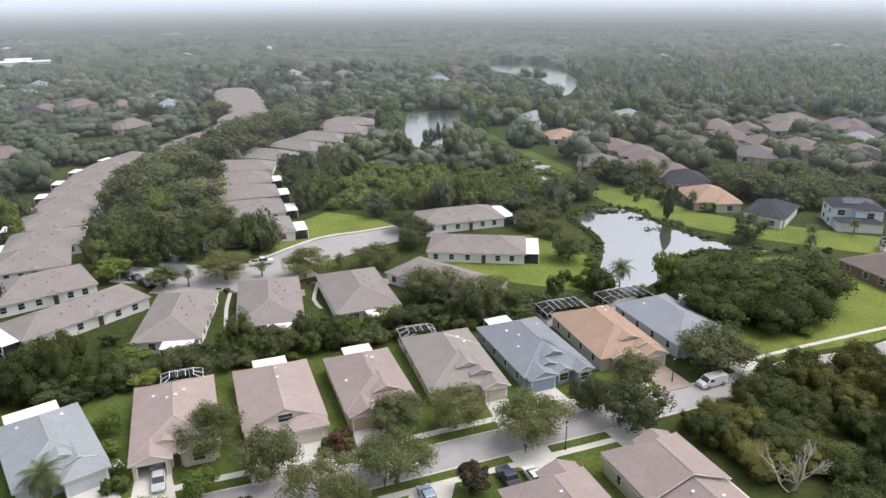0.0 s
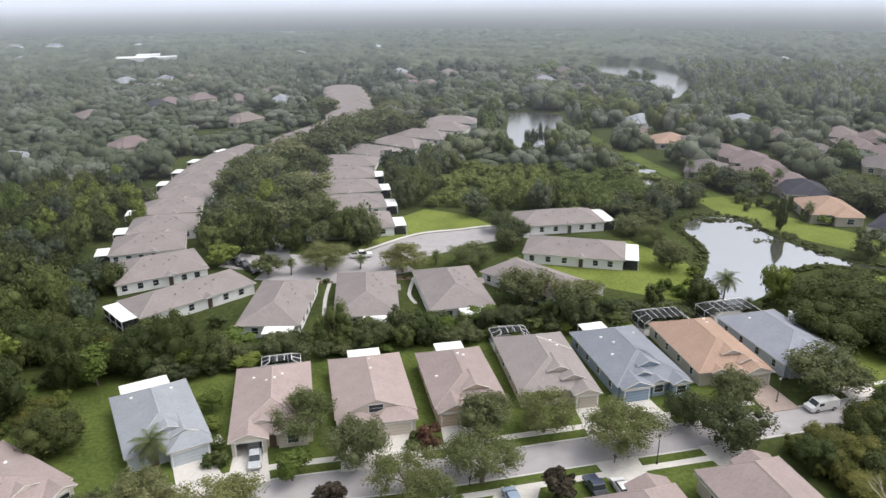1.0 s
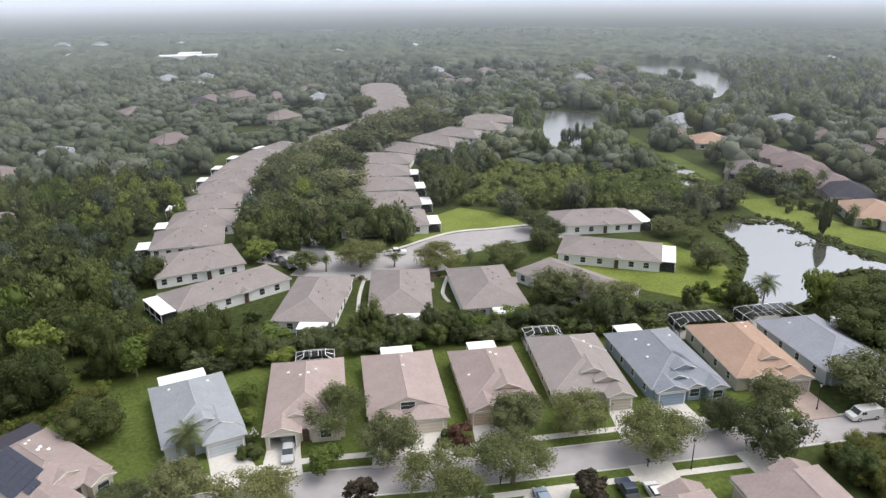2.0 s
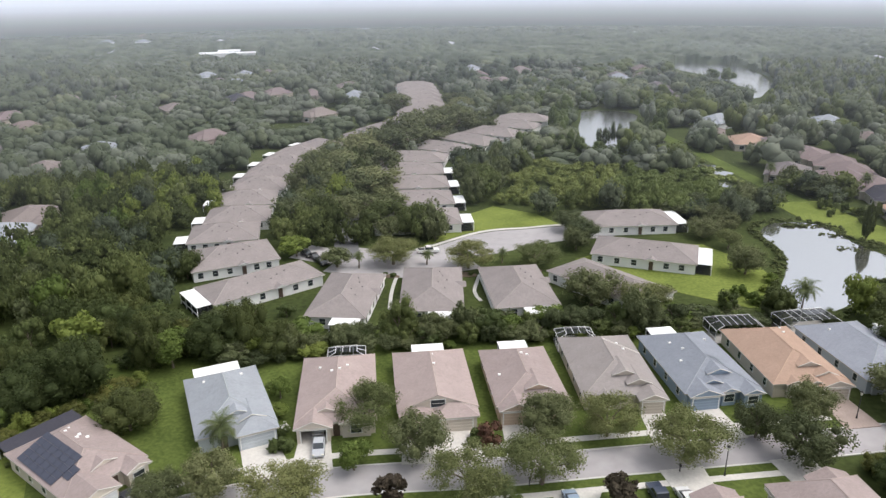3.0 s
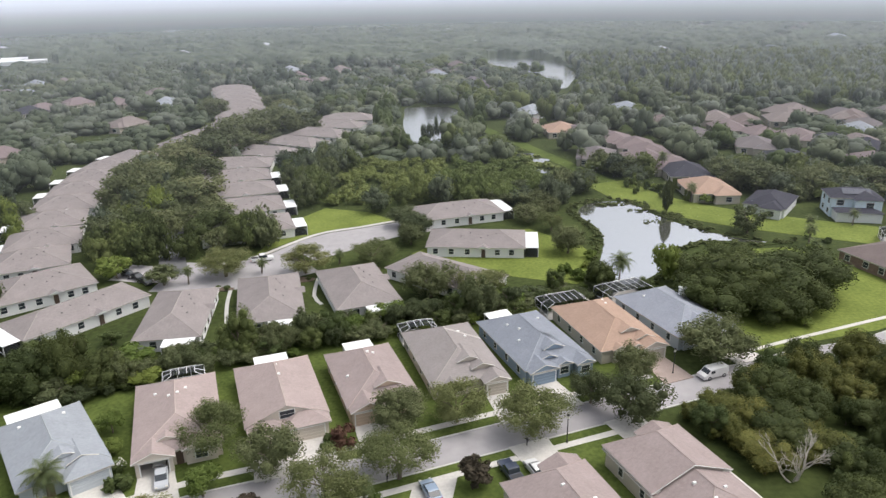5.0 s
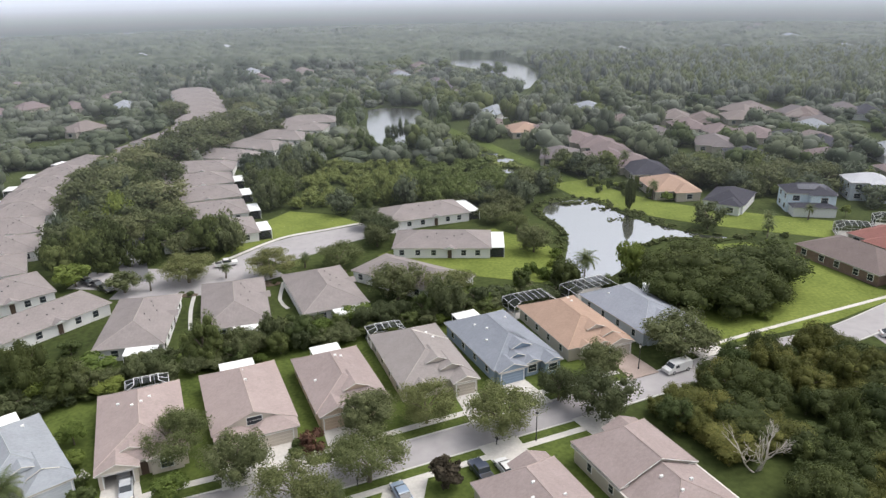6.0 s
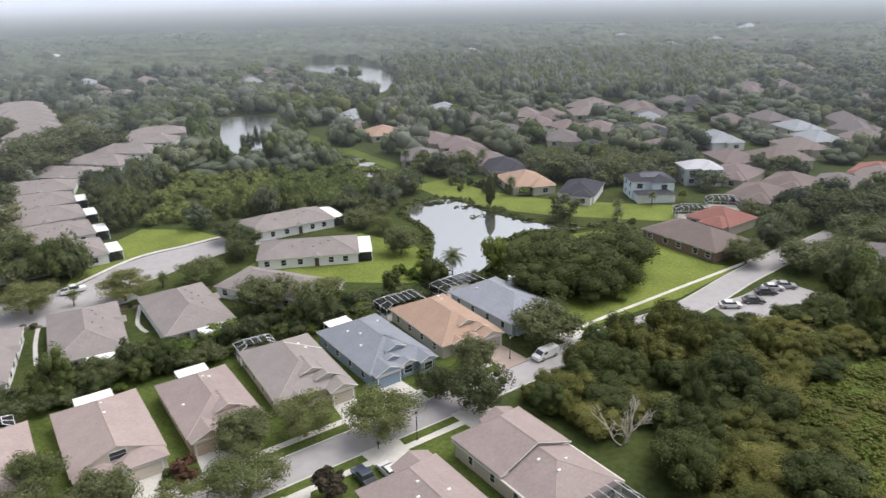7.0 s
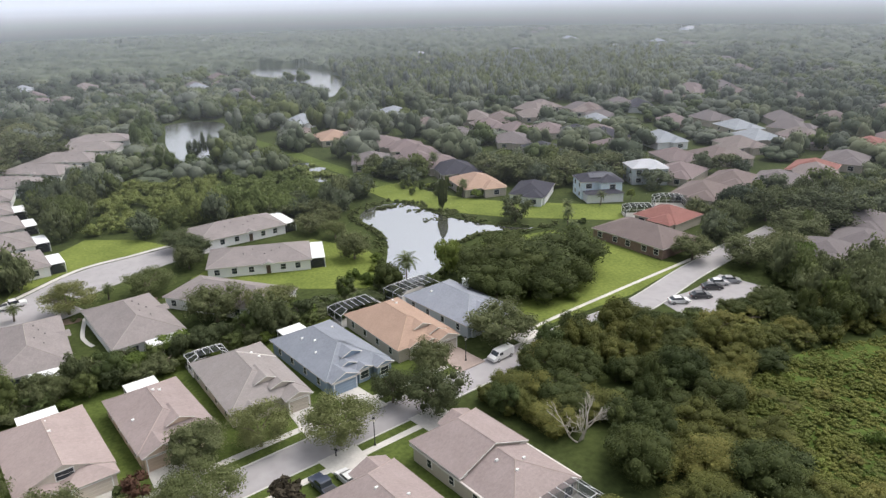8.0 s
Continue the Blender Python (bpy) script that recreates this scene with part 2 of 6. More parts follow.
# ---------------------------------------------------------------- mesh tools
class Shape:
    """Collects corners and faces of one mesh."""

    def __init__(self):
        self.v, self.f = [], []

    def face(self, *pts):
        k = len(self.v)
        self.v += [tuple(p) for p in pts]
        self.f.append(tuple(range(k, k + len(pts))))
        return self

    def box(self, x0, y0, z0, x1, y1, z1):
        k = len(self.v)
        self.v += [(x0, y0, z0), (x1, y0, z0), (x1, y1, z0), (x0, y1, z0), (x0, y0, z1), (x1, y0, z1), (x1, y1, z1), (x0, y1, z1)]
        self.f += [tuple(k + i for i in q) for q in ((3, 2, 1, 0), (4, 5, 6, 7), (0, 1, 5, 4), (1, 2, 6, 5), (2, 3, 7, 6), (3, 0, 4, 7))]
        return self

    def prism(self, pts, z0, z1):
        """A plate with the outline pts."""
        k, n = len(self.v), len(pts)
        self.v += [(p[0], p[1], z0) for p in pts] + [(p[0], p[1], z1) for p in pts]
        self.f.append(tuple(range(k + n - 1, k - 1, -1)))
        self.f.append(tuple(range(k + n, k + 2 * n)))
        self.f += [(k + i, k + (i + 1) % n, k + n + (i + 1) % n, k + n + i) for i in range(n)]
        return self

    def plate(self, pts, y0, y1):
        """An upright plate with the outline pts of (x, z)."""
        k, n = len(self.v), len(pts)
        self.v += [(p[0], y0, p[1]) for p in pts] + [(p[0], y1, p[1]) for p in pts]
        self.f.append(tuple(range(k, k + n)))
        self.f.append(tuple(range(k + 2 * n - 1, k + n - 1, -1)))
        self.f += [(k + i, k + n + i, k + n + (i + 1) % n, k + (i + 1) % n) for i in range(n)]
        return self

    def side(self, pts, x0, x1):
        """A profile of (y, z) points pulled along x."""
        k, n = len(self.v), len(pts)
        self.v += [(x0, p[0], p[1]) for p in pts] + [(x1, p[0], p[1]) for p in pts]
        self.f.append(tuple(range(k, k + n)))
        self.f.append(tuple(range(k + 2 * n - 1, k + n - 1, -1)))
        self.f += [(k + i, k + n + i, k + n + (i + 1) % n, k + (i + 1) % n) for i in range(n)]
        return self

    def tube(self, a, b, r0, r1, n=7):
        a, b = Vector(a), Vector(b)
        q = (b - a).to_track_quat("Z", "Y")
        k = len(self.v)
        for c, r in ((a, r0), (b, r1)):
            for i in range(n):
                w = 2 * math.pi * i / n
                self.v.append(tuple(c + q @ Vector((r * math.cos(w), r * math.sin(w), 0))))
        self.f += [(k + i, k + (i + 1) % n, k + n + (i + 1) % n, k + n + i) for i in range(n)]
        self.f += [tuple(range(k + n - 1, k - 1, -1)), tuple(range(k + n, k + 2 * n))]
        return self

    def beam(self, a, b, w):
        return self.tube(a, b, w * 0.7, w * 0.7, 4)

    def mesh(self, name, material):
        me = bpy.data.meshes.new(name)
        me.from_pydata(self.v, [], self.f)
        me.materials.append(material)
        return me


def part(name, sh, material, parent, label=""):
    """One mesh object under a thing or a part."""
    ob = new(name, sh.mesh(name, material) if isinstance(sh, Shape) else sh)
    ob.parent = parent
    if label:
        ob["label"] = label
    return ob


def thing(name, m, label, category, group="", kind=""):
    ob = new(name)
    ob.empty_display_size = 0.5
    ob.matrix_world = m
    return tagged(ob, label, category, group, kind)


def setting(name, sh, material, label, category="ground", kind="structure"):
    ob = new(name, sh.mesh(name, material))
    return tagged(ob, label, category, "", kind)


def smooth_line(pts, step=2.0, closed=False):
    """Points along a soft curve through pts."""
    p = [Vector(q) for q in pts]
    n, out = len(p), []
    for i in range(n if closed else n - 1):
        a, b = p[i], p[(i + 1) % n]
        z = p[(i - 1) % n] if closed or i > 0 else a + (a - b)
        c = p[(i + 2) % n] if closed or i + 2 < n else b + (b - a)
        k = max(2, int((b - a).length / step))
        for j in range(k):
            t = j / k
            out.append(0.5 * ((2 * a) + (b - z) * t + (2 * z - 5 * a + 4 * b - c) * t * t + (3 * a - z - 3 * b + c) * t ** 3))
    if not closed:
        out.append(p[-1])
    return out


def strip(line, o0, o1, z0, z1, start=0, end=None):
    """A band beside a line, from offset o0 to o1 to its left."""
    sh, line = Shape(), line[start:end]
    rows = []
    for i, p in enumerate(line):
        d = (line[min(i + 1, len(line) - 1)] - line[max(i - 1, 0)]).normalized()
        left = Vector((-d.y, d.x))
        rows.append((p + left * o0, p + left * o1))
    k = 0
    for a, b in rows:
        sh.v += [(a.x, a.y, z0), (b.x, b.y, z0), (a.x, a.y, z1), (b.x, b.y, z1)]
    for i in range(len(rows) - 1):
        k = 4 * i
        sh.f += [(k + 2, k + 6, k + 7, k + 3), (k, k + 4, k + 6, k + 2), (k + 1, k + 3, k + 7, k + 5)]
    e = 4 * (len(rows) - 1)
    sh.f += [(0, 2, 3, 1), (e, e + 1, e + 3, e + 2)]
    return sh


def offset_from(line, x, y):
    """Signed distance from a line, positive to its left."""
    best = None
    for i in range(len(line) - 1):
        a, d = line[i], line[i + 1] - line[i]
        t = min(1, max(0, ((x - a.x) * d.x + (y - a.y) * d.y) / d.length_squared))
        q = a + d * t
        e = Vector((x - q.x, y - q.y))
        s = e.length if d.x * e.y - d.y * e.x >= 0 else -e.length
        if best is None or abs(s) < abs(best):
            best = s
    return best


# ---------------------------------------------------------------- ground, roads, water
sh = Shape()
ring = [(4600 * math.cos(2 * math.pi * i / 64), 4600 * math.sin(2 * math.pi * i / 64), 0) for i in range(64)]
ground = setting("ground", sh.face(*ring), M["under"], "flat green and brown undergrowth reaching the horizon")

STREET = smooth_line([(-74, 48), (-57, 61), (-37, 73.4), (-14, 81.4), (5, 88.6), (26, 96.5), (47, 104.6), (62, 110.5), (82, 116.5), (104, 128), (124, 137), (146, 146)])
setting("road", strip(STREET, -3.0, 3.0, -0.2, 0.02), M["asphalt"], "pale grey asphalt residential street with a gentle bend", "road")
for s in (1, -1):
    setting("kerb", strip(STREET, s * 3.0, s * 3.3, -0.2, 0.13), M["kerb"], "low concrete kerb along the residential street", "kerb")
setting("lawn_north", strip(STREET, 3.3, 46, -0.1, 0.08, 4, 62), M["shaded_grass"], "mown green lawn round the row of houses", "lawn")
setting("lawn_south", strip(STREET, -30, -3.3, -0.1, 0.08, 14, 56), M["shaded_grass"], "mown green lawn beside the street", "lawn")
setting("sidewalk_north", strip(STREET, 5.3, 6.6, -0.1, 0.11, 6, 61), M["concrete"], "narrow pale concrete sidewalk behind a grass verge", "sidewalk")
setting("sidewalk_south", strip(STREET, -6.2, -5.0, -0.1, 0.11, 16, 56), M["concrete"], "narrow pale concrete sidewalk behind a grass verge", "sidewalk")

COURT = smooth_line([(-78, 160), (-66, 158), (-50, 158), (-38, 165), (-26, 175), (-14, 185), (0, 191)])
setting("court_road", strip(COURT, -11.0, 7.0, -0.1, 0.02, 6, 22), M["asphalt"], "wide pale asphalt turning circle between villas", "road")
setting("court_road_east", strip(COURT, -4.0, 7.5, -0.1, 0.024, 22, None), M["asphalt"], "pale asphalt court road between villas", "road")
setting("court_road_west", strip(COURT, -6.0, 4.0, -0.1, 0.016, 0, 7), M["asphalt"], "pale asphalt court road between villas", "road")
setting("court_apron", Shape().prism([(-48, 165.5), (-46, 167.5), (-37, 180.9), (-31.2, 185.6), (-23.6, 188.8), (-15, 193), (-8, 195.4), (-6, 190), (-20, 183), (-34, 171), (-42, 164)], -0.1, 0.032), M["asphalt"], "pale asphalt edge of the turning circle", "road")
setting("court_kerb", strip(smooth_line([(-48.5, 166), (-44.9, 170.3), (-36.8, 181.6), (-31.0, 186.4), (-23.4, 189.6), (-14.9, 193.9), (-6, 196.6)]), -0.2, 1.0, -0.1, 0.10), M["concrete"], "curved pale concrete sidewalk edge of the court", "sidewalk")
VILLA_ROAD = smooth_line([(-64, 156), (-72, 176), (-80, 200), (-88, 225), (-98, 250), (-98, 272), (-86, 294), (-76, 318), (-76, 350), (-90, 400), (-110, 470)])
setting("villa_road", strip(VILLA_ROAD, -3.2, 3.2, -0.1, 0.028), M["dark_asphalt"], "dark asphalt street between two rows of villas", "road")
setting("lot", strip(smooth_line([(88, 112), (98, 113), (112, 119)]), -4, 6, -0.1, 0.05), M["asphalt"], "grey asphalt parking bay beside the street", "parking")
setting("park_lawn", Shape().prism([(43, 119), (56, 114), (84, 122), (106, 133), (102, 137), (97, 158), (88, 168), (66, 166), (56, 132)], -0.1, 0.06), M["grass"], "wide bright green mown lawn beside the pond", "lawn")
setting("park_path", strip(smooth_line([(50, 112.2), (64, 118.0), (86, 126.4), (108, 134.6), (126, 141.6)]), -0.45, 0.45, -0.1, 0.10), M["concrete"], "pale concrete footpath across the lawn", "path")
CREEK_BANK = smooth_line([(14, 345), (22, 327), (33, 298), (43, 271), (51, 249), (58, 230)], 4)
setting("creek_lawn", strip(CREEK_BANK, -2.6, 3.4, -0.1, 0.05), M["shaded_grass"], "narrow mown grass bank beside the creek", "lawn")
setting("bank_lawn", strip(smooth_line([(56, 233), (64, 212), (80, 195), (100, 183), (116, 175)]), -8, 8, -0.1, 0.054), M["grass"], "green grass bank along the far side of the pond", "lawn")
setting("villa_lawn", Shape().prism([(-48, 169), (-38, 182.6), (-31.6, 187.6), (-23.9, 190.8), (-14, 195.4), (-22, 204), (-36, 209), (-44, 196)], -0.1, 0.05), M["grass"], "small bright lawn beside the court", "lawn")
setting("pond_lawn", Shape().prism([(2, 160), (16, 152), (30, 147), (35, 150), (38, 162), (36, 172), (24, 186), (4, 181), (-8, 168)], -0.1, 0.05), M["grass"], "green lawn between villas and pond", "lawn")
setting("back_lawn", Shape().prism([(-92, 66), (-76, 48), (-66, 54), (-60, 74), (-58, 100), (-74, 100), (-86, 94)], -0.1, 0.06), M["grass"], "green back lawn edged by woods", "lawn")
setting("meadow", Shape().prism([(72, 55), (90, 44), (140, 58), (140, 84), (106, 88), (92, 87.5), (81, 81.5), (74, 77), (73.5, 70), (76, 66), (71, 61.5)], -0.1, 0.25), M["meadow"], "clearing overgrown with bright green vines", "meadow")

POND = smooth_line([(34, 149), (36, 158), (40, 172), (41.5, 184), (38.5, 199), (45, 210), (58, 211), (65, 194), (74, 181), (82, 174.5), (89, 172), (82, 169.5), (68, 172), (59, 164), (52, 152), (42, 144)], 3, True)
LAKE = smooth_line([(-17, 322), (-19.5, 346), (-20, 372), (-20, 397), (-6, 401), (6, 397), (11, 384), (9, 364), (8, 338), (6, 314), (1, 304), (-8, 300), (-14, 306)], 6, True)
FAR_LAKE = smooth_line([(38, 652), (48, 674), (64, 668), (84, 666), (99, 634), (104, 592), (102, 531), (92, 494), (83, 464), (75, 464), (78, 504), (73, 527), (62, 570), (54, 592), (44, 612)], 12, True)
for i, (line, say) in enumerate(((POND, "still grey pond mirroring the bright sky"), (LAKE, "small bright lake among trees"), (FAR_LAKE, "long pale lake in the distance"))):
    setting(("pond", "lake", "far_lake")[i], Shape().face(*[(p.x, p.y, 0.12) for p in line]), M["water" if i == 0 else "lake"], say, "water")
    bank = strip(line + [line[0]], -1.6, 0.1, -0.1, 0.20) if i == 0 else strip(line + [line[0]], -1.2, 0.3, -0.1, 0.2)
    setting(("pond_bank", "lake_bank", "far_lake_bank")[i], bank, M["under"], "low muddy grass bank at the water", "bank")
for x, y, r in ((33.6, 275, 3.0), (38.2, 266, 2.6), (37, 250, 2.2), (45, 242, 2.4), (17.5, 319, 2.6), (23, 305, 2.4), (28.4, 291, 2.0)):
    setting("creek_pool", Shape().prism([(x + r * math.cos(a) * (1.3 + 0.3 * math.sin(3 * a)), y + 1.5 * r * math.sin(a)) for a in [i * 0.42 for i in range(15)]], -0.1, 0.09), M["water"], "shallow bright creek pool among reeds", "water")

for pts in (((-51.4, 149), (-50.0, 139), (-47.4, 125)), ((-48.4, 148), (-46.8, 139), (-44.4, 130)), ((-29.4, 153), (-28.6, 143), (-26.2, 138.4))):
    setting("garden_path", strip(smooth_line(pts), -0.4, 0.4, -0.1, 0.07), M["kerb"], "narrow concrete path between villas", "path")
for x, y, w in ((-32.7, 152.4, 2.8), (-49.6, 147.6, 2.0), (-17.5, 158.5, 2.4)):
    setting("planting_bed", Shape().prism([(x + w * math.cos(i * 0.524) * (1 + 0.15 * math.sin(2.3 * i)), y + 0.55 * w * math.sin(i * 0.524)) for i in range(12)], -0.1, 0.09), M["sand"], "dark mulched planting bed at the court", "bed")
setting("side_driveway", Shape().prism([(-5.5, 73.5), (0.6, 75.6), (1.6, 81.4), (-4.6, 79.2)], -0.1, 0.15), M["concrete"], "wide pale concrete driveway across the verge", "driveway")
KEEP = []  # places where no wild tree stands: centre, yaw, half sizes


def keep(x, y, yaw, hx, hy):
    KEEP.append((x, y, math.cos(radians(yaw)), math.sin(radians(yaw)), hx, hy))


# ---------------------------------------------------------------- houses
def roof(x0, x1, y0, y1, z, slope=0.40, axis="y", hip0=True, hip1=True):
    """The planes of a roof whose ridge runs along axis; hip: 0 a gable, 1 a hip as steep as the sides, less a steeper one."""
    sh = Shape()
    if axis == "x":
        t = roof(y0, y1, -x1, -x0, z, slope, "y", hip1, hip0)
        sh.v, sh.f = [(-p[1], p[0], p[2]) for p in t.v], t.f
        return sh
    half = (x1 - x0) / 2
    c, top = (x0 + x1) / 2, z + half * slope
    ra, rb = y0 + half * hip0, y1 - half * hip1
    a, b, d, e = (x0, y0, z), (x1, y0, z), (x1, y1, z), (x0, y1, z)
    p, q = (c, ra, top), (c, rb, top)
    sh.face(a, p, q, e).face(b, d, q, p)
    if hip0:
        sh.face(a, b, p)
    if hip1:
        sh.face(e, q, d)
    return sh


def roof_on(parent, name, material, *size, caps=True):
    """A roof part with a cap along its ridge and hips."""
    sh = roof(*size)
    r = part(name, sh, material, parent)
    ridge = max(p[2] for p in sh.v)
    seen = set()
    for f in sh.f:
        for a, b in zip(f, f[1:] + f[:1]):
            p, q = sh.v[a], sh.v[b]
            if max(p[2], q[2]) > ridge - 0.01 and (p, q) not in seen and (q, p) not in seen and caps:
                seen.add((p, q))
                part("ridge_cap", Shape().beam(p, q, 0.11), CAP[material], r)
    return r


def gable(x0, x1, y, z, slope, thick=0.25):
    """The wall triangle under a gable end that faces along y."""
    sh, c = Shape(), (x0 + x1) / 2
    top = z + (x1 - x0) / 2 * slope
    a, b = [(x0, y, z), (x1, y, z), (c, y, top)], [(x0, y + thick, z), (x1, y + thick, z), (c, y + thick, top)]
    sh.face(*a).face(*reversed(b)).face(a[0], a[2], b[2], b[0]).face(a[1], b[1], b[2], a[2])
    return sh


def rake(parent, x0, x1, y, z, slope, width=0.10, material="trim"):
    """Painted boards along a gable's edges."""
    c, top = (x0 + x1) / 2, z + (x1 - x0) / 2 * slope
    for x in (x0, x1):
        part("rake_board", Shape().beam((x, y, z - 0.07), (c, y, top - 0.07), width), M[material], parent)


def window(parent, x, y, z, w, h, face, trim="white"):
    """A framed window of two panes on a wall; face: the way it looks (n, s, e, w)."""
    m = {"s": pose(x, y, z), "n": pose(x, y, z, 0, 0, 180), "e": pose(x, y, z, 0, 0, 90), "w": pose(x, y, z, 0, 0, -90)}[face]
    o = part("window", Shape().box(-w / 2 - 0.11, -0.07, -0.11, w / 2 + 0.11, 0.03, h + 0.11), M[trim], parent)
    o.matrix_local = m
    for a, b in ((0, h / 2 - 0.03), (h / 2 + 0.03, h)):
        part("pane", Shape().box(-w / 2, -0.085, a, w / 2, -0.05, b), M["glass"], o)
    return o


def vents(parent, spots, material=None, k=1.0):
    """Small hooded vents standing out of a slope."""
    for x, y, z in spots:
        prof = [(y - 0.17 * k, z - 0.12), (y - 0.17 * k, z + 0.16 * k), (y - 0.05 * k, z + 0.25 * k), (y + 0.16 * k, z + 0.22 * k), (y + 0.16 * k, z - 0.12)]
        part("roof_vent", Shape().side(prof, x - 0.22 * k, x + 0.22 * k), material or M["white"], parent)


def cage(parent, x0, x1, y0, y1, h=2.6, rise=1.0):
    """A screened pool enclosure behind the house: a mansard of thin white bars, dark screen, patio slab."""
    part("patio", Shape().box(x0, y0, -0.05, x1, y1, 0.08), M["concrete"], parent)
    bars, pane, n, g = [], Shape(), max(3, round((x1 - x0) / 2.1)), 1.5
    y0, top = y0 + 0.25, h + rise
    low = [(x0, y0), (x0, y1), (x1, y1), (x1, y0)]
    high = [(x0 + g, y0), (x0 + g, y1 - g), (x1 - g, y1 - g), (x1 - g, y0)]
    for a, b, c, d in zip(low, low[1:], high, high[1:]):
        pane.face((*a, 0), (*b, 0), (*b, h), (*a, h)).face((*a, h), (*b, h), (*d, top), (*c, top))
        bars += [((*a, h), (*b, h)), ((*a, 0.9), (*b, 0.9)), ((*c, top), (*d, top))]
    pane.face(*[(*q, top) for q in high])
    bars += [((*a, h), (*c, top)) for a, c in zip(low, high)] + [((*a, 0), (*a, h)) for a in low]
    for i in range(1, n):
        u = i / n
        x, xt = x0 + (x1 - x0) * u, x0 + g + (x1 - x0 - 2 * g) * u
        bars += [((x, y1, 0), (x, y1, h)), ((x, y1, h), (xt, y1 - g, top)), ((xt, y1 - g, top), (xt, y0, top))]
    for x, xt in ((x0, x0 + g), (x1, x1 - g)):
        ym = (y0 + y1) / 2
        bars += [((x, ym, 0), (x, ym, h)), ((x, ym, h), (xt, (y0 + y1 - g) / 2, top))]
    c = part("pool_cage", pane, M["screen"], parent, "dark insect screen of a pool enclosure")
    for a, b in bars:
        part("bar", Shape().beam(a, b, 0.075), M["frame"], c, "white metal bar")


def lanai(parent, x0, x1, y0, y1, z=2.55, cover=None):
    """A flat patio roof on posts."""
    r = part("patio_roof", Shape().box(x0, y0, z, x1, y1, z + 0.14), cover or M["white_roof"], parent, "" if cover else "flat white panel roof over a patio")
    seams = Shape()
    for i in range(1, int((x1 - x0) / 1.2)):
        seams.box(x0 + i * 1.2 - 0.02, y0 + 0.02, z + 0.14, x0 + i * 1.2 + 0.02, y1 - 0.02, z + 0.17)
    if seams.v and not cover:
        part("seam", seams, M["white_roof"], r)
    for x in (x0 + 0.15, x1 - 0.15):
        part("post", Shape().box(x - 0.06, y1 - 0.2, 0, x + 0.06, y1 - 0.08, z), M["frame"], parent)
    part("screen_wall", Shape().box(x0 + 0.2, y1 - 0.17, 0.1, x1 - 0.2, y1 - 0.12, z), M["screen"], parent)


def garage_door(parent, x, y, w, material, h=2.15):
    prof = [(y + 0.05, 0)]
    for i in range(4):
        prof += [(y - 0.03, i * h / 4), (y - 0.07, i * h / 4 + 0.03), (y - 0.07, (i + 1) * h / 4 - 0.03)]
    prof += [(y - 0.03, h), (y + 0.05, h)]
    part("garage_door", Shape().side(prof, x - w / 2, x + w / 2), material, parent)
    door_frame(parent, x, y, w, h)


def door_frame(parent, x, y, w, h):
    a, b = w / 2, w / 2 + 0.16
    u = [(x - b, 0), (x - b, h + 0.16), (x + b, h + 0.16), (x + b, 0), (x + a, 0), (x + a, h), (x - a, h), (x - a, 0)]
    part("door_frame", Shape().plate(u, y - 0.06, y + 0.04), M["white"], parent)


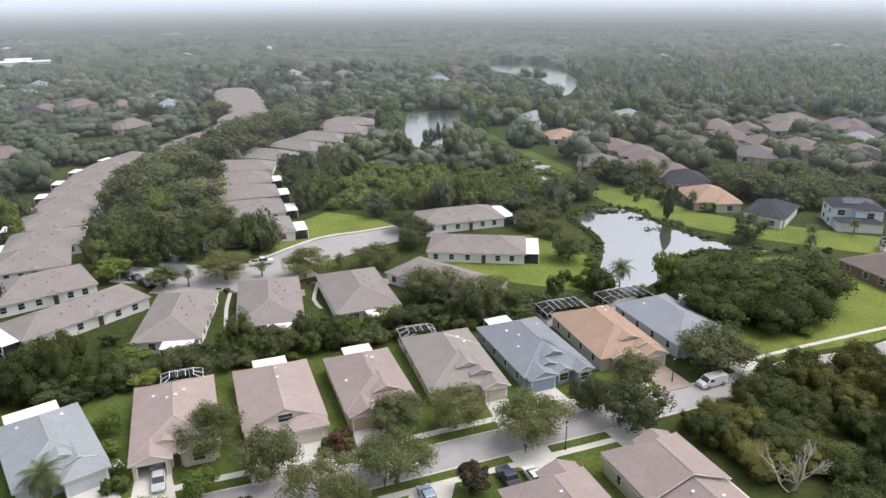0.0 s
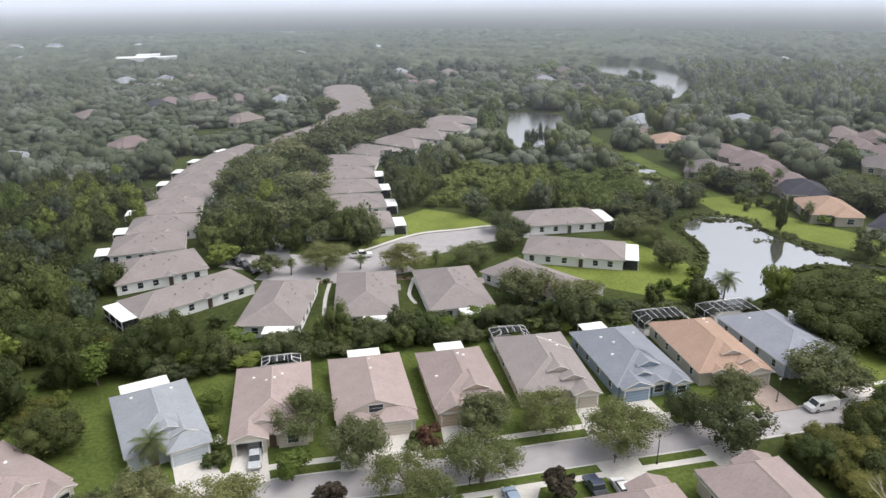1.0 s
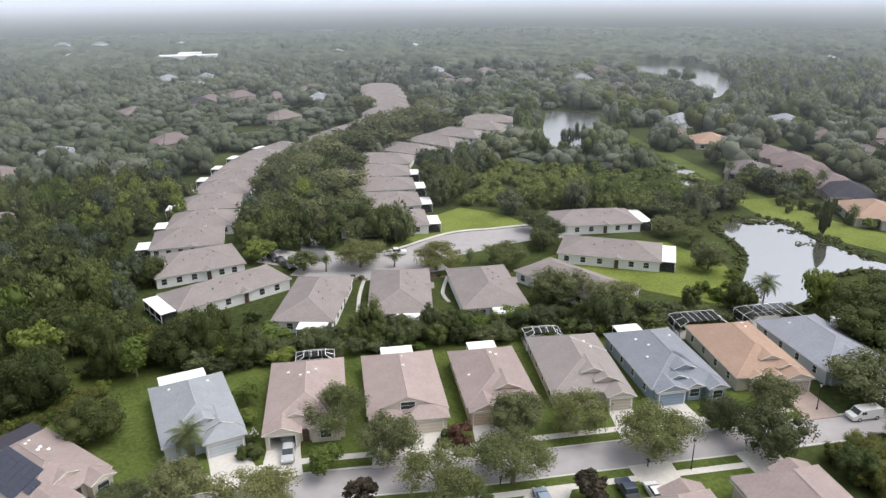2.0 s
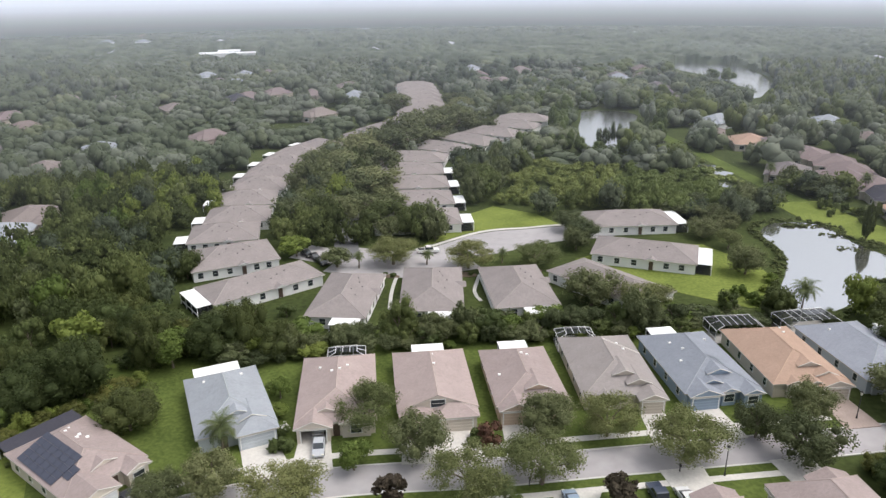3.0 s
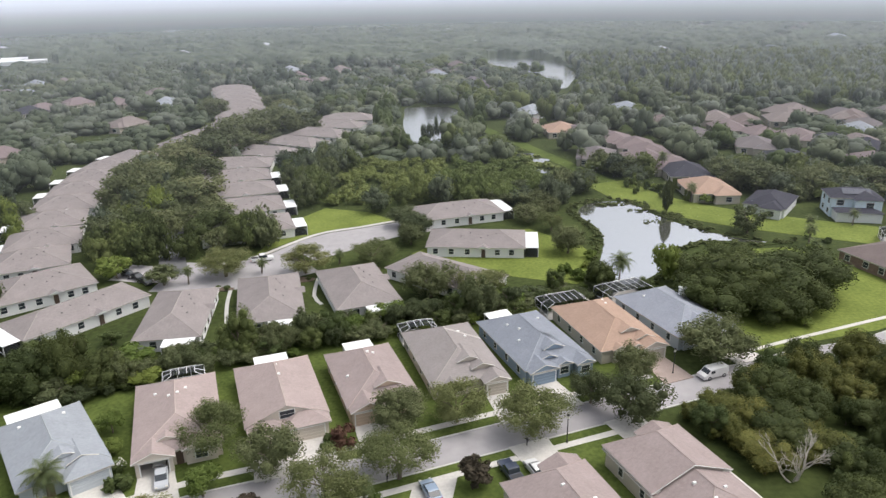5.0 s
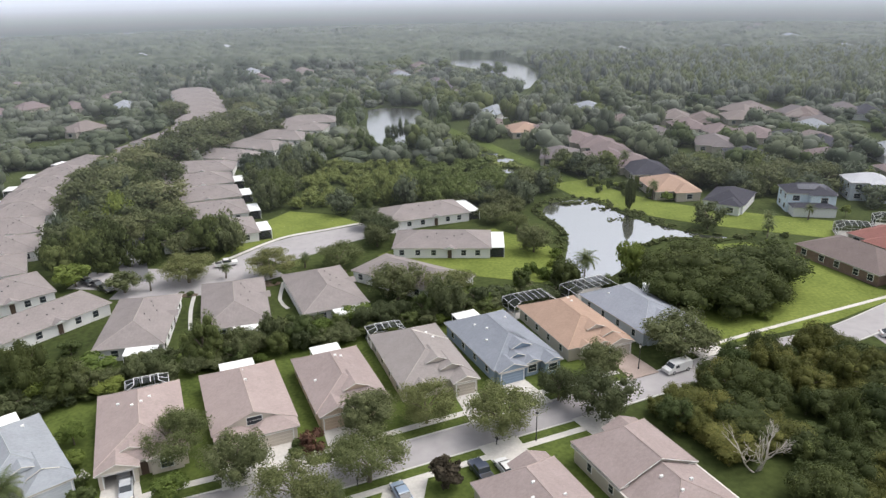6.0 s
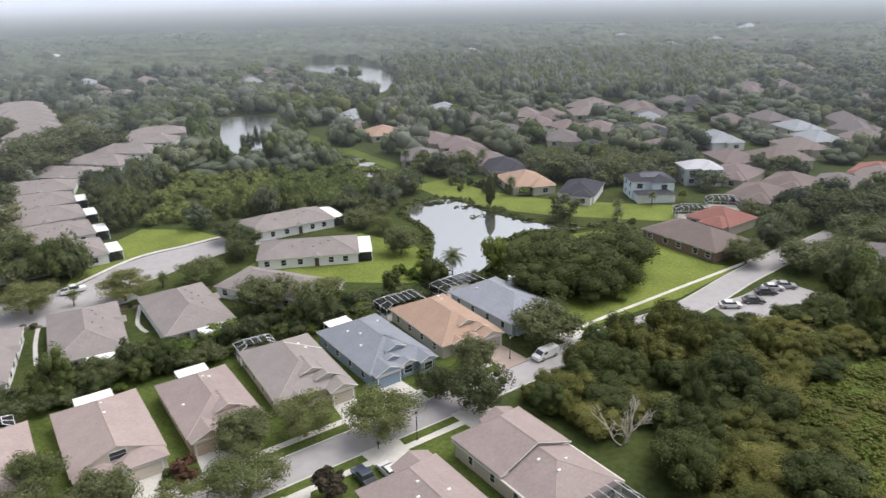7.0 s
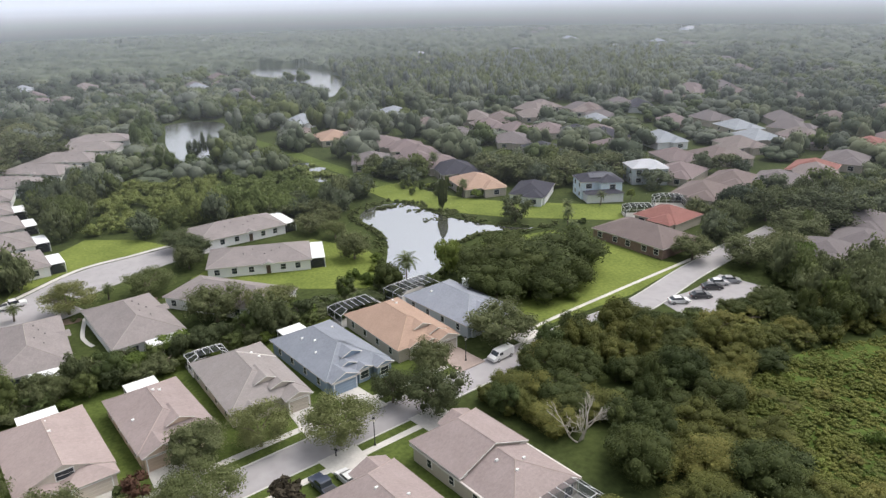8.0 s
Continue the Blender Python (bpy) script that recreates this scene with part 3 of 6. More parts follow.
def house(x, y, yaw, w, d, roofing, walls, label, wings=(), rear=None, door="white", vent=(), hips=(0.5, 0.8), gable_window=False, dormers=(), ze=2.75, slope=0.40, sides=4, entry=None, tier=None, paved="concrete", group="houses along the street", name="house"):
    """A one-storey house; its front looks along -y. wings: (x0, x1, reach, gabled, garage)."""
    h = thing(name, pose(x, y, 0.08, 0, 0, yaw), label, "house", group)
    ov = 0.45
    x0, x1, y0, y1 = -w / 2, w / 2, -d / 2, d / 2
    bay = [q[1] for q in wings if q[4] == "open"]
    if bay:  # an L-shaped body round the open garage
        c = bay[0] - ov
        part("wall", Shape().prism([(c, y0 + ov), (x1 - ov, y0 + ov), (x1 - ov, y1 - ov), (x0 + ov, y1 - ov), (x0 + ov, y0 + 6), (c, y0 + 6)], -0.1, ze - 0.1), WALL[walls], h)
    else:
        part("wall", Shape().box(x0 + ov, y0 + ov, -0.1, x1 - ov, y1 - ov, ze - 0.1), WALL[walls], h)
    if tier is None:
        r = roof_on(h, "roof", ROOF[roofing], x0, x1, y0, y1, ze, slope, "y", *hips)
    else:  # a higher front part that ends in a gable over the lower rear part
        r = roof_on(h, "roof", ROOF[roofing], x0, x1, y0, tier, ze + 0.5, slope, "y", hips[0], False)
        part("upper_wall", Shape().box(x0 + ov, y0 + ov, ze - 0.1, x1 - ov, tier - 0.3, ze + 0.4), WALL[walls], h)
        part("fascia", Shape().box(x0 + 0.04, y0 + 0.04, ze + 0.27, x1 - 0.04, tier - 0.02, ze + 0.485), M["trim"], r)
        part("gable_wall", gable(x0 + 0.3, x1 - 0.3, tier - 0.5, ze + 0.4, slope), WALL[walls], h)
        rake(h, x0, x1, tier, ze + 0.5, slope, 0.15, "white")
        roof_on(h, "rear_roof", ROOF[roofing], x0 + 0.3, x1 - 0.3, tier - 0.6, y1, ze, slope, "y", False, True)
    part("fascia", Shape().box(x0 + 0.04, y0 + 0.04, ze - 0.24, x1 - 0.04, y1 - 0.04, ze - 0.015), M["trim"], r)
    if not hips[0]:
        part("gable_wall", gable(x0 + 0.25, x1 - 0.25, y0 + 0.12, ze - 0.02, slope), WALL[walls], h)
        rake(h, x0, x1, y0, ze, slope)
        if gable_window:
            window(h, 0, y0 + 0.12, ze + 0.45, 2.2, 1.2, "s")
    for a, b, reach, gabled, garage in wings:
        f, half = y0 - reach, (b - a) / 2
        top = ze + 0.012 if reach < 3 else ze + 0.02
        if garage == "open":
            i0, i1, o0, o1 = a + ov + 0.5, b - ov - 0.5, a + ov, b - ov
            part("wing_wall", Shape().prism([(o0, y0 + 5.9), (o0, f + ov), (i0, f + ov), (i0, y0 + 5.9)], -0.1, ze - 0.1), WALL[walls], h)
            part("wing_wall", Shape().prism([(i1, y0 + 5.9), (i1, f + ov), (o1, f + ov), (o1, y0 + 5.9)], -0.1, ze - 0.1), WALL[walls], h)
            part("lintel", Shape().box(i0, f + ov, 2.15, i1, f + ov + 0.2, ze - 0.1), WALL[walls], h)
            part("garage_floor", Shape().box(i0, f + ov, -0.1, i1, y0 + 5.9, 0.03), M["concrete"], h)
            door_frame(h, (a + b) / 2, f + ov, i1 - i0 - 0.3, 2.15)
        else:
            part("wing_wall", Shape().box(a + ov, f + ov, -0.1, b - ov, y0 + 1.2, ze - 0.1), WALL[walls], h)
        wr = part("wing_roof", roof(a, b, f, y0 + half * 0.98 + 0.2, top, slope, "y", not gabled, False), ROOF[roofing], h)
        part("fascia", Shape().box(a + 0.05, f + 0.05, ze - 0.235, b - 0.05, y0 + 0.6, ze - 0.005), M["trim"], wr)
        if gabled:
            part("gable_wall", gable(a + 0.25, b - 0.25, f + 0.12, ze - 0.01, slope), WALL[walls], h)
            rake(h, a, b, f, top, slope)
        if garage == "open":
            drive(h, (a + b) / 2, f + ov, min(5.4, b - a - 1.0), paved)
        elif garage:
            garage_door(h, (a + b) / 2, f + ov, min(4.9, b - a - 1.6), WALL[door] if door in WALL else M[door])
            drive(h, (a + b) / 2, f + ov, min(5.4, b - a - 1.0), paved)
        else:
            window(h, (a + b) / 2, f + ov, 0.8, 1.6, 1.3, "s")
    for a, b, back, lift in dormers:
        f, z = y0 + back, ze + lift
        dr = part("dormer_roof", roof(a, b, f, f + 5.0, z, slope, "y", False, False), ROOF[roofing], h)
        part("dormer_wall", Shape().box(a + 0.25, f + 0.3, ze - 0.3, b - 0.25, f + 3.0, z - 0.02), WALL[walls], dr)
        part("gable_wall", gable(a + 0.2, b - 0.2, f + 0.12, z - 0.02, slope), WALL[walls], dr)
        rake(h, a, b, f, z, slope)
    ex = entry if entry is not None else 0.0
    part("front_door", Shape().box(ex - 0.5, y0 + ov - 0.06, 0, ex + 0.5, y0 + ov + 0.02, 2.1), M["door"], h)
    for i in range(sides):
        yy = y0 + d * (i + 0.7) / (sides + 0.4)
        window(h, x0 + ov, yy, 0.9, 0.9, 1.25, "w")
        window(h, x1 - ov, yy + 0.8, 0.9, 0.9, 1.25, "e")
    for i in range(3):
        window(h, x0 + w * (i + 0.5) / 3, y1 - ov, 0.5, 1.5, 1.6, "n")
    for vx, vy in vent:
        vents(h, [(vx, vy, ze + slope * max(0, min(w / 2 - abs(vx), d / 2 - abs(vy) if hips[1] else 99)))])
    if rear:
        kind, a, b, reach = rear
        (cage if kind == "cage" else lanai)(h, a, b, y1 - ov, y1 + reach, *([] if kind != "slate" else [2.5, ROOF["slate"]]))
    keep(x, y, yaw, w / 2 + 1.5, d / 2 + 5)
    return h


def drive(h, gx, gy, w, material="concrete"):
    """The driveway from a garage door down to the kerb."""
    m = h.matrix_world
    far = []
    for sx in (-w / 2, w / 2):
        s = 0.0
        while s < 30:
            p = m @ Vector((gx + sx, gy - s, 0))
            if abs(offset_from(STREET, p.x, p.y)) < 2.9:
                break
            s += 0.25
        far.append(m @ Vector((gx + sx, gy - s, 0)))
    near = [m @ Vector((gx + sx, gy, 0)) for sx in (-w / 2, w / 2)]
    if s < 30:
        tagged(new("driveway", Shape().prism([near[0], near[1], far[1] + (far[1] - far[0]) * 0.12, far[0] - (far[1] - far[0]) * 0.12], -0.1, 0.155).mesh("driveway", M[material])), "%s driveway from garage to street" % ("pale concrete" if material == "concrete" else "brownish brick-paved"), "driveway", "", "structure")


house(-71.0, 68.6, 67, 12.0, 17.0, "rose", "cream", "cream house with solar panels on its pinkish grey roof", [(-6.0, 0.4, 3.0, True, True), (1.8, 5.6, 1.6, True, False)], ("slate", -5.6, 5.6, 3.6), vent=[(0.8, 5.4), (1.6, 4.6), (0.7, 3.6), (1.7, 1.6), (1.0, 0.8), (2.2, 0.4)], entry=1.0, hips=(0.9, 0.8), dormers=[(-1.2, 2.6, 1.8, 0.9)])
house(-57.3, 86.4, 38, 12.0, 18.6, "pale", "pale", "pale blue-grey house with a grey shingle roof", [(-0.6, 5.9, 1.8, False, True)], ("white", -4.2, 3.4, 3.2), "pale", vent=[(-3, 5), (3, 5)], entry=-2, hips=(1.0, 0.8), dormers=[(-1.4, 2.4, 2.4, 1.2), (0.4, 4.6, 1.0, 0.7)])
house(-41.6, 94.0, 20, 12.6, 20.6, "pink", "cream", "cream house with a pinkish brown shingle roof and open garage", [(-6.3, -0.4, 1.4, True, "open"), (0.4, 5.6, 0.6, True, False)], ("cage", -2.2, 4.6, 3.6), vent=[(0.5, 6), (1.1, 6.2), (0.4, 1.6), (-0.9, 1.4), (1.6, 3.4), (-3.0, 4.0)], entry=0, hips=(0.9, 0.8), dormers=[(-3.4, 0.4, 1.6, 0.8)])
house(-27.1, 100.0, 20, 12.8, 19.0, "pink", "cream", "cream house with a broad front gable over double garages", [(-1.0, 6.2, 2.6, False, True), (-6.2, -0.6, 1.5, False, True)], ("white", -2.8, 3.0, 2.8), hips=(0, 0.8), gable_window=True, vent=[(0.3, 4), (0.3, 0.5)], door="cream")
house(-12.7, 104.4, 20, 12.0, 18.6, "rose", "peach", "peach house with a pinkish brown shingle roof", [(-5.8, 0.2, 1.4, True, True), (0.8, 4.4, 0.4, True, False)], ("white", -2.0, 3.2, 3.0), "peach", vent=[(-1, 6), (0.6, 3.5), (1.6, 3.5), (-4, -1)], entry=3.0, hips=(1.0, 0.8), dormers=[(-1.0, 3.4, 2.4, 1.35)])
house(1.2, 111.3, 17, 13.4, 20.4, "taupe", "tan", "tan house with a grey-brown shingle roof and white-trimmed gables", [(1.8, 6.7, 1.8, True, True), (-4.6, -1.4, 0.4, True, False)], ("cage", -6.4, 0.6, 4.0), "tan", vent=[(3.4, 2.5), (2.6, 4)], entry=-3, hips=(1.0, 0.8), dormers=[(-1.2, 3.2, 3.4, 1.7), (0.7, 4.9, 1.5, 1.1)])
house(16.0, 115.9, 21, 13.2, 20.4, "blue", "blue", "blue house with a slate blue shingle roof and blue garage", [(-6.2, -0.4, 1.2, True, True), (2.6, 6.4, 1.6, True, False), (-0.6, 2.6, 0.5, True, False)], ("white", -3.6, 1.4, 3.0), "blue", vent=[(-3, 4), (-2, 1), (-3.6, -2), (4, 5)], entry=1.2, hips=(1.0, 0.8), dormers=[(-1.6, 2.6, 2.8, 1.6), (-3.0, 0.4, 1.2, 0.8)])
house(30.8, 121.7, 18, 13.2, 20.0, "orange", "tan", "tan house with an orange-tan shingle roof", [(0.6, 6.4, 1.8, True, True), (-1.4, 2.2, 0.8, True, False), (-4.4, -1.0, 0.4, True, False)], ("cage", -7.2, 2.5, 5.6), "tan", vent=[(3, 5), (3.4, 7)], entry=-2, hips=(1.0, 0.8), dormers=[(-1.0, 3.0, 2.8, 1.5), (1.0, 5.0, 0.8, 0.7)], paved="pavers")
house(45.2, 126.8, 22, 13.4, 20.4, "dove", "pale", "pale grey house with a blue-grey roof and white chimney", [(0.0, 6.0, 1.4, True, True), (-5.8, -1.2, 0.5, False, False)], ("cage", -7.0, 4.0, 6.4), "pale", vent=[(-3, 5)], entry=-0.6, hips=(1.0, 0.8), dormers=[(-1.6, 2.2, 2.6, 1.2), (0.4, 4.4, 1.0, 0.6)])
house(31.6, 75.4, 201, 13.0, 21.0, "rose", "beige", "beige house with a weathered pinkish brown roof", [(-6.0, 0.2, 1.4, True, True)], ("cage", -6.0, 3.0, 5.5), "cream", vent=[(-1.6, 4.4), (0.9, 5.6), (1.5, 2.4), (-1.2, -3.6), (-2.4, -5.2), (1.2, -6.4)], tier=0.6, group="houses across the street")
house(16.5, 68.8, 201, 13.0, 20.0, "rose", "beige", "beige house with a weathered pinkish brown roof and white vents", [(-6.0, 0.2, 1.4, True, True)], None, "cream", vent=[(0.6, -4), (1.8, -2), (0.9, 2), (-1.4, 3.4), (-2.2, -1.0)], group="houses across the street")


def villa(x, y, yaw, length, depth, label, lanai_end=1, deck=6.0, group="villas round the court", name="villa"):
    """A long low hipped villa; its ridge runs along x."""
    h = thing(name, pose(x, y, 0.06, 0, 0, yaw), label, "house", group)
    ov, ze = 0.45, 2.7
    x0, x1, y0, y1 = -length / 2, length / 2, -depth / 2, depth / 2
    part("wall", Shape().box(x0 + ov, y0 + ov, -0.1, x1 - ov, y1 - ov, ze - 0.1), WALL["villa"], h)
    r = roof_on(h, "roof", ROOF["villa"], x0, x1, y0, y1, ze, 0.36, "x")
    part("fascia", Shape().box(x0 + 0.04, y0 + 0.04, ze - 0.24, x1 - 0.04, y1 - 0.04, ze - 0.015), M["trim"], r)
    gx = x0 + length * 0.58
    part("porch_roof", roof(gx - 1.7, gx + 1.7, y0 - 0.7, y0 + 1.9, ze + 0.02, 0.36, "y", False, False), ROOF["villa"], h)
    part("porch_gable", gable(gx - 1.5, gx + 1.5, y0 - 0.6, ze, 0.36), M["white"], h)
    part("front_door", Shape().box(gx - 0.5, y0 + ov - 0.06, 0, gx + 0.5, y0 + ov + 0.02, 2.1), M["door"], h)
    for f in (0.1, 0.26, 0.42, 0.72, 0.86):
        window(h, x0 + length * f, y0 + ov, 0.75, 1.2, 1.35, "s")
    for f in (0.3, 0.7):
        window(h, x0 + ov, y0 + depth * f, 0.75, 1.2, 1.35, "w")
    s = lanai_end
    if s:
        a, b = (x1 - ov, x1 + 3.2) if s > 0 else (x0 - 3.2, x0 + ov)
        part("patio_roof", Shape().box(a, y0 + 1.0, 2.5, b, y1 - deck, 2.64), M["white_roof"], h, "flat white panel roof over a patio")
        part("screen_wall", Shape().box(a + 0.1, y0 + 1.1, 0, b - 0.1, y1 - deck - 0.1, 2.5), M["screen"], h, "dark screened patio")
        e = b - 0.1 if s > 0 else a + 0.1
        fr = Shape()
        for i in range(4):
            yy = y0 + 1.1 + (depth - deck - 1.2) * i / 3
            fr.beam((e, yy, 0), (e, yy, 2.5), 0.1)
        fr.beam((e, y0 + 1.1, 0.9), (e, y1 - deck - 0.1, 0.9), 0.1)
        part("screen_frame", fr, M["frame"], h)
    vents(h, [(x0 + length * a, y0 + depth * b, ze + depth * b * 0.36) for a, b in ((0.35, 0.30), (0.62, 0.33), (0.44, 0.40), (0.55, 0.26), (0.70, 0.38))], M["iron"], 0.6)
    keep(x, y, yaw, length / 2 + 3, depth / 2 + 4.5)
    return h


VL = "white-walled villa with a grey-brown hipped shingle roof"
villa(-75.6, 132.5, 52, 26.4, 12, VL + " and white patio", -1, 0.6)
villa(-53.8, 130.0, 98, 23.5, 12.8, VL + " and patio", -1, 6.0)
villa(-36.8, 137.0, 104, 24, 13.5, VL + " and screened patio", -1)
villa(-19.0, 142.5, 110, 23, 14, VL + " and small white patio", -1)
villa(0.6, 149.4, -38, 26, 13, VL + " beside trees", 1)
villa(8.8, 171.3, -6, 25, 14, VL + " and white patio roof", 1, 1.2)
villa(4.2, 196.5, 17, 25, 14, VL + " and white patio roof", 1, 1.2)
villa(-90.6, 146.2, 39, 21, 16, VL + " in a tight row", 0, group="villas in a tight row")
left = villa(-101.2, 161.6, 25, 18.5, 15.4, VL + " in a tight row", -1, 8.5, group="villas in a tight row")
for px, py, pa in ((-105.6, 177.3, 22), (-111.9, 193.6, 21), (-115.8, 210.0, 16)):
    copy_thing(left, pose(px, py, 0.06, 0, 0, pa))
    keep(px, py, pa, 12, 8.5)
plain = villa(-100, 331, -10, 26, 14.5, VL + " half hidden by trees", 0, group="villas in a tight row")
for px, py, pa in ((-119.5, 226, 14), (-122.5, 242.5, 10), (-124, 258, 2), (-121, 274, -16), (-111, 292, -30), (-104, 311, -22), (-99, 352, 4), (-103, 369, 10), (-108, 386, 12), (-113, 403, 12), (-118, 420, 12), (-124, 437, 14), (-130, 454, 14), (-136, 470, 14)):
    copy_thing(plain if py > 300 else left, pose(px, py, 0.06, 0, 0, pa))
    keep(px, py, pa, 16, 9)
right = villa(-54.0, 185.4, 19, 25, 15, VL + " in a tight row", 1, group="villas in a tight row")
for px, py, pa in ((-60.3, 203.8, 19), (-66.2, 221.8, 19), (-72.3, 239.8, 17), (-76, 259, 6), (-70, 279, -20), (-61, 297, -28), (-54, 315, -20), (-49, 334, -10), (-46, 353, 0)):
    copy_thing(plain if py > 250 else right, pose(px, py, 0.06, 0, 0, pa))
    keep(px, py, pa, 16, 9)


# the far side of the pond
def suburb(x, y, yaw, w, d, roofing, walls, label, storeys=1, wing=True, name="house"):
    """A simpler house of the far suburb."""
    h = thing(name, pose(x, y, 0.06, 0, 0, yaw), label, "house", "houses beyond the pond")
    ze, ov = 2.8 * storeys + (0.1 if storeys > 1 else 0), 0.45
    part("wall", Shape().box(-w / 2 + ov, -d / 2 + ov, -0.1, w / 2 - ov, d / 2 - ov, ze - 0.1), WALL[walls], h)
    r = part("roof", roof(-w / 2, w / 2, -d / 2, d / 2, ze, 0.42, "y" if d > w else "x"), ROOF[roofing], h)
    part("fascia", Shape().box(-w / 2 + 0.04, -d / 2 + 0.04, ze - 0.24, w / 2 - 0.04, d / 2 - 0.04, ze - 0.015), M["trim"], r)
    a = -w * 0.1
    if wing:
        part("wing_roof", roof(a, w / 2 - 0.6, -d / 2 - 2.2, -d / 2 + 3, ze + 0.015, 0.42, "y", True, False), ROOF[roofing], h)
        part("wing_wall", Shape().box(a + ov, -d / 2 - 2.2 + ov, -0.1, w / 2 - 0.6 - ov, -d / 2 + 1, ze - 0.1), WALL[walls], h)
    for s in range(storeys):
        for f in (0.25, 0.7):
            window(h, -w / 2 + ov, -d / 2 + d * f, 0.8 + 2.8 * s, 1.2, 1.3, "w")
        if not wing:
            for f in (0.12, 0.34, 0.52, 0.74, 0.9):
                window(h, -w / 2 + w * f, -d / 2 + ov, 0.8, 1.3, 1.4, "s")
            continue
        window(h, -w * 0.3, -d / 2 + ov, 0.7 + 2.8 * s, 1.8, 1.5, "s")
        window(h, w * 0.2, -d / 2 - (2.2 if wing else 0) + ov, 0.7 + 2.8 * s, 1.8, 1.5, "s")
    keep(x, y, yaw, w / 2 + 2, d / 2 + 3)
    return h


brick = suburb(105.8, 150.2, -71, 23, 15, "brown", "brick", "long brown brick house with a dark shingle roof", wing=False)
suburb(121, 161, -68, 14, 14, "red", "tan", "house with a red tile-coloured roof and screened pool")
for x, y, a in ((117.6, 169.8, -20), (131.5, 175.2, -25)):
    pool = thing("pool_enclosure", pose(x, y, 0.06, 0, 0, a), "white-barred screened pool enclosure behind a house", "pool enclosure", "pool enclosures")
    cage(pool, -4.5, 4.5, -3.0, 3.4)
    keep(x, y, a, 6, 6)
suburb(97.5, 200.5, -37, 12, 17, "slate", "white", "white house with a dark slate hipped roof")
two = suburb(118, 195, -12, 14, 10, "slate", "sky", "two-storey pale blue house with dark solar roof", 2)
part("porch_roof", roof(-6.4, 6.0, -9.6, -4.4, 2.75, 0.34, "x"), ROOF["slate"], two)
part("porch", Shape().box(-6.0, -9.2, -0.1, 5.6, -4.5, 2.7), WALL["white"], two)
suburb(142, 204, -12, 13, 10, "white", "pale", "two-storey grey house with a white roof", 2)
PROTO = {}
SUBURB = [
    ("brown", ((39, 332), (102, 328), (183, 218), (146, 178), (164, 186))),
    ("orange", ((54, 315), (84, 216))),
    ("pink", ((61, 309), (72, 291), (80, 268), (82, 248), (66, 301), (78, 280), (76, 257), (128, 313), (137, 299), (149, 291), (155, 247), (168, 222), (155, 202), (234, 228))),
    ("taupe", ((59, 263), (109, 297), (125, 277), (177, 180), (221, 194), (190, 312), (152, 124), (138, 122), (166, 137))),
    ("slate", ((84, 237), (158, 281), (166, 270), (127, 253))),
    ("tan", ((178, 356), (191, 332), (205, 231), (160, 330))),
    ("red", ((200, 188), (249, 209))),
    ("pale", ((97, 370), (230, 262), (221, 240)))]
for key, spots in SUBURB:
    for i, (px, py) in enumerate(spots):
        yaw = (-20 + (px * 7 + py * 13) % 25) if py > 210 else -62 + (px * 7) % 9
        if key not in PROTO:
            PROTO[key] = suburb(px, py, yaw, 15, 17.5, {"pink": "dusty", "tan": "sandy", "taupe": "ash"}.get(key, key), ("beige", "tan", "beige")[i % 3], "house with a %s shingle roof among trees" % {"pink": "pinkish brown", "tan": "pale tan", "taupe": "grey-brown"}.get(key, key))
        else:
            copy_thing(PROTO[key], pose(px, py, 0.06, 0, 0, yaw))
            keep(px, py, yaw, 8.5, 9.5)


def far_house(key, walls, say):
    """A house so far off that its roof and a window or two are all that shows above the trees."""
    h = thing("house", pose(0, 0, 0.06), "house with a %s roof deep among trees" % say, "house", "houses of the far town")
    part("wall", Shape().box(-6.8, -7.8, -0.1, 6.8, 7.8, 2.9), WALL[walls], h)
    part("roof", roof(-7.3, 7.3, -8.4, 8.4, 3.0, 0.46, "y", 0.9, 0.7), ROOF[key], h)
    part("wing_roof", roof(-1.5, 6.2, -10.6, -3.0, 3.02, 0.46, "y", 0.8, False), ROOF[key], h)
    part("wing_wall", Shape().box(-1.0, -10.1, -0.1, 5.7, -7.7, 2.9), WALL[walls], h)
    window(h, 2.3, -10.1, 0.8, 2.2, 1.4, "s")
    return h


TOWN = random.Random(3)
DEEP = [far_house(*q) for q in (("sandy", "beige", "pale tan"), ("dusty", "tan", "pinkish brown"), ("ash", "beige", "grey-brown"), ("brown", "tan", "brown"), ("slate", "white", "dark slate"), ("pale", "white", "pale grey"), ("white", "white", "white"))]
used = set()
for i in range(150):
    if i < 76:
        a, q = radians(TOWN.uniform(-12, 50)), TOWN.uniform(345, 600)
    elif i < 88:
        a, q = radians(TOWN.uniform(30, 52)), TOWN.uniform(255, 460)
    elif i < 108:
        a, q = radians(TOWN.uniform(-50, -20)), TOWN.uniform(330, 600)
    else:
        a, q = radians(TOWN.uniform(-50, 52)), TOWN.uniform(620, 1500)
    px, py = q * math.sin(a), q * math.cos(a)
    if (30 < px < 140 and py > 440) or (-150 < px < 24 and py < 480) or (9 < math.degrees(a) < 36 and 415 < q < 620):
        continue
    k = TOWN.choice((0, 0, 1, 1, 2, 2, 3, 4, 5)) if i < 108 else TOWN.choice((0, 2, 5, 6, 6))
    m = pose(px, py, 0.06, 0, 0, TOWN.uniform(-40, 30))
    if k in used:
        copy_thing(DEEP[k], m)
    else:
        DEEP[k].matrix_world = m
        used.add(k)
    keep(px, py, 0, 8, 10)
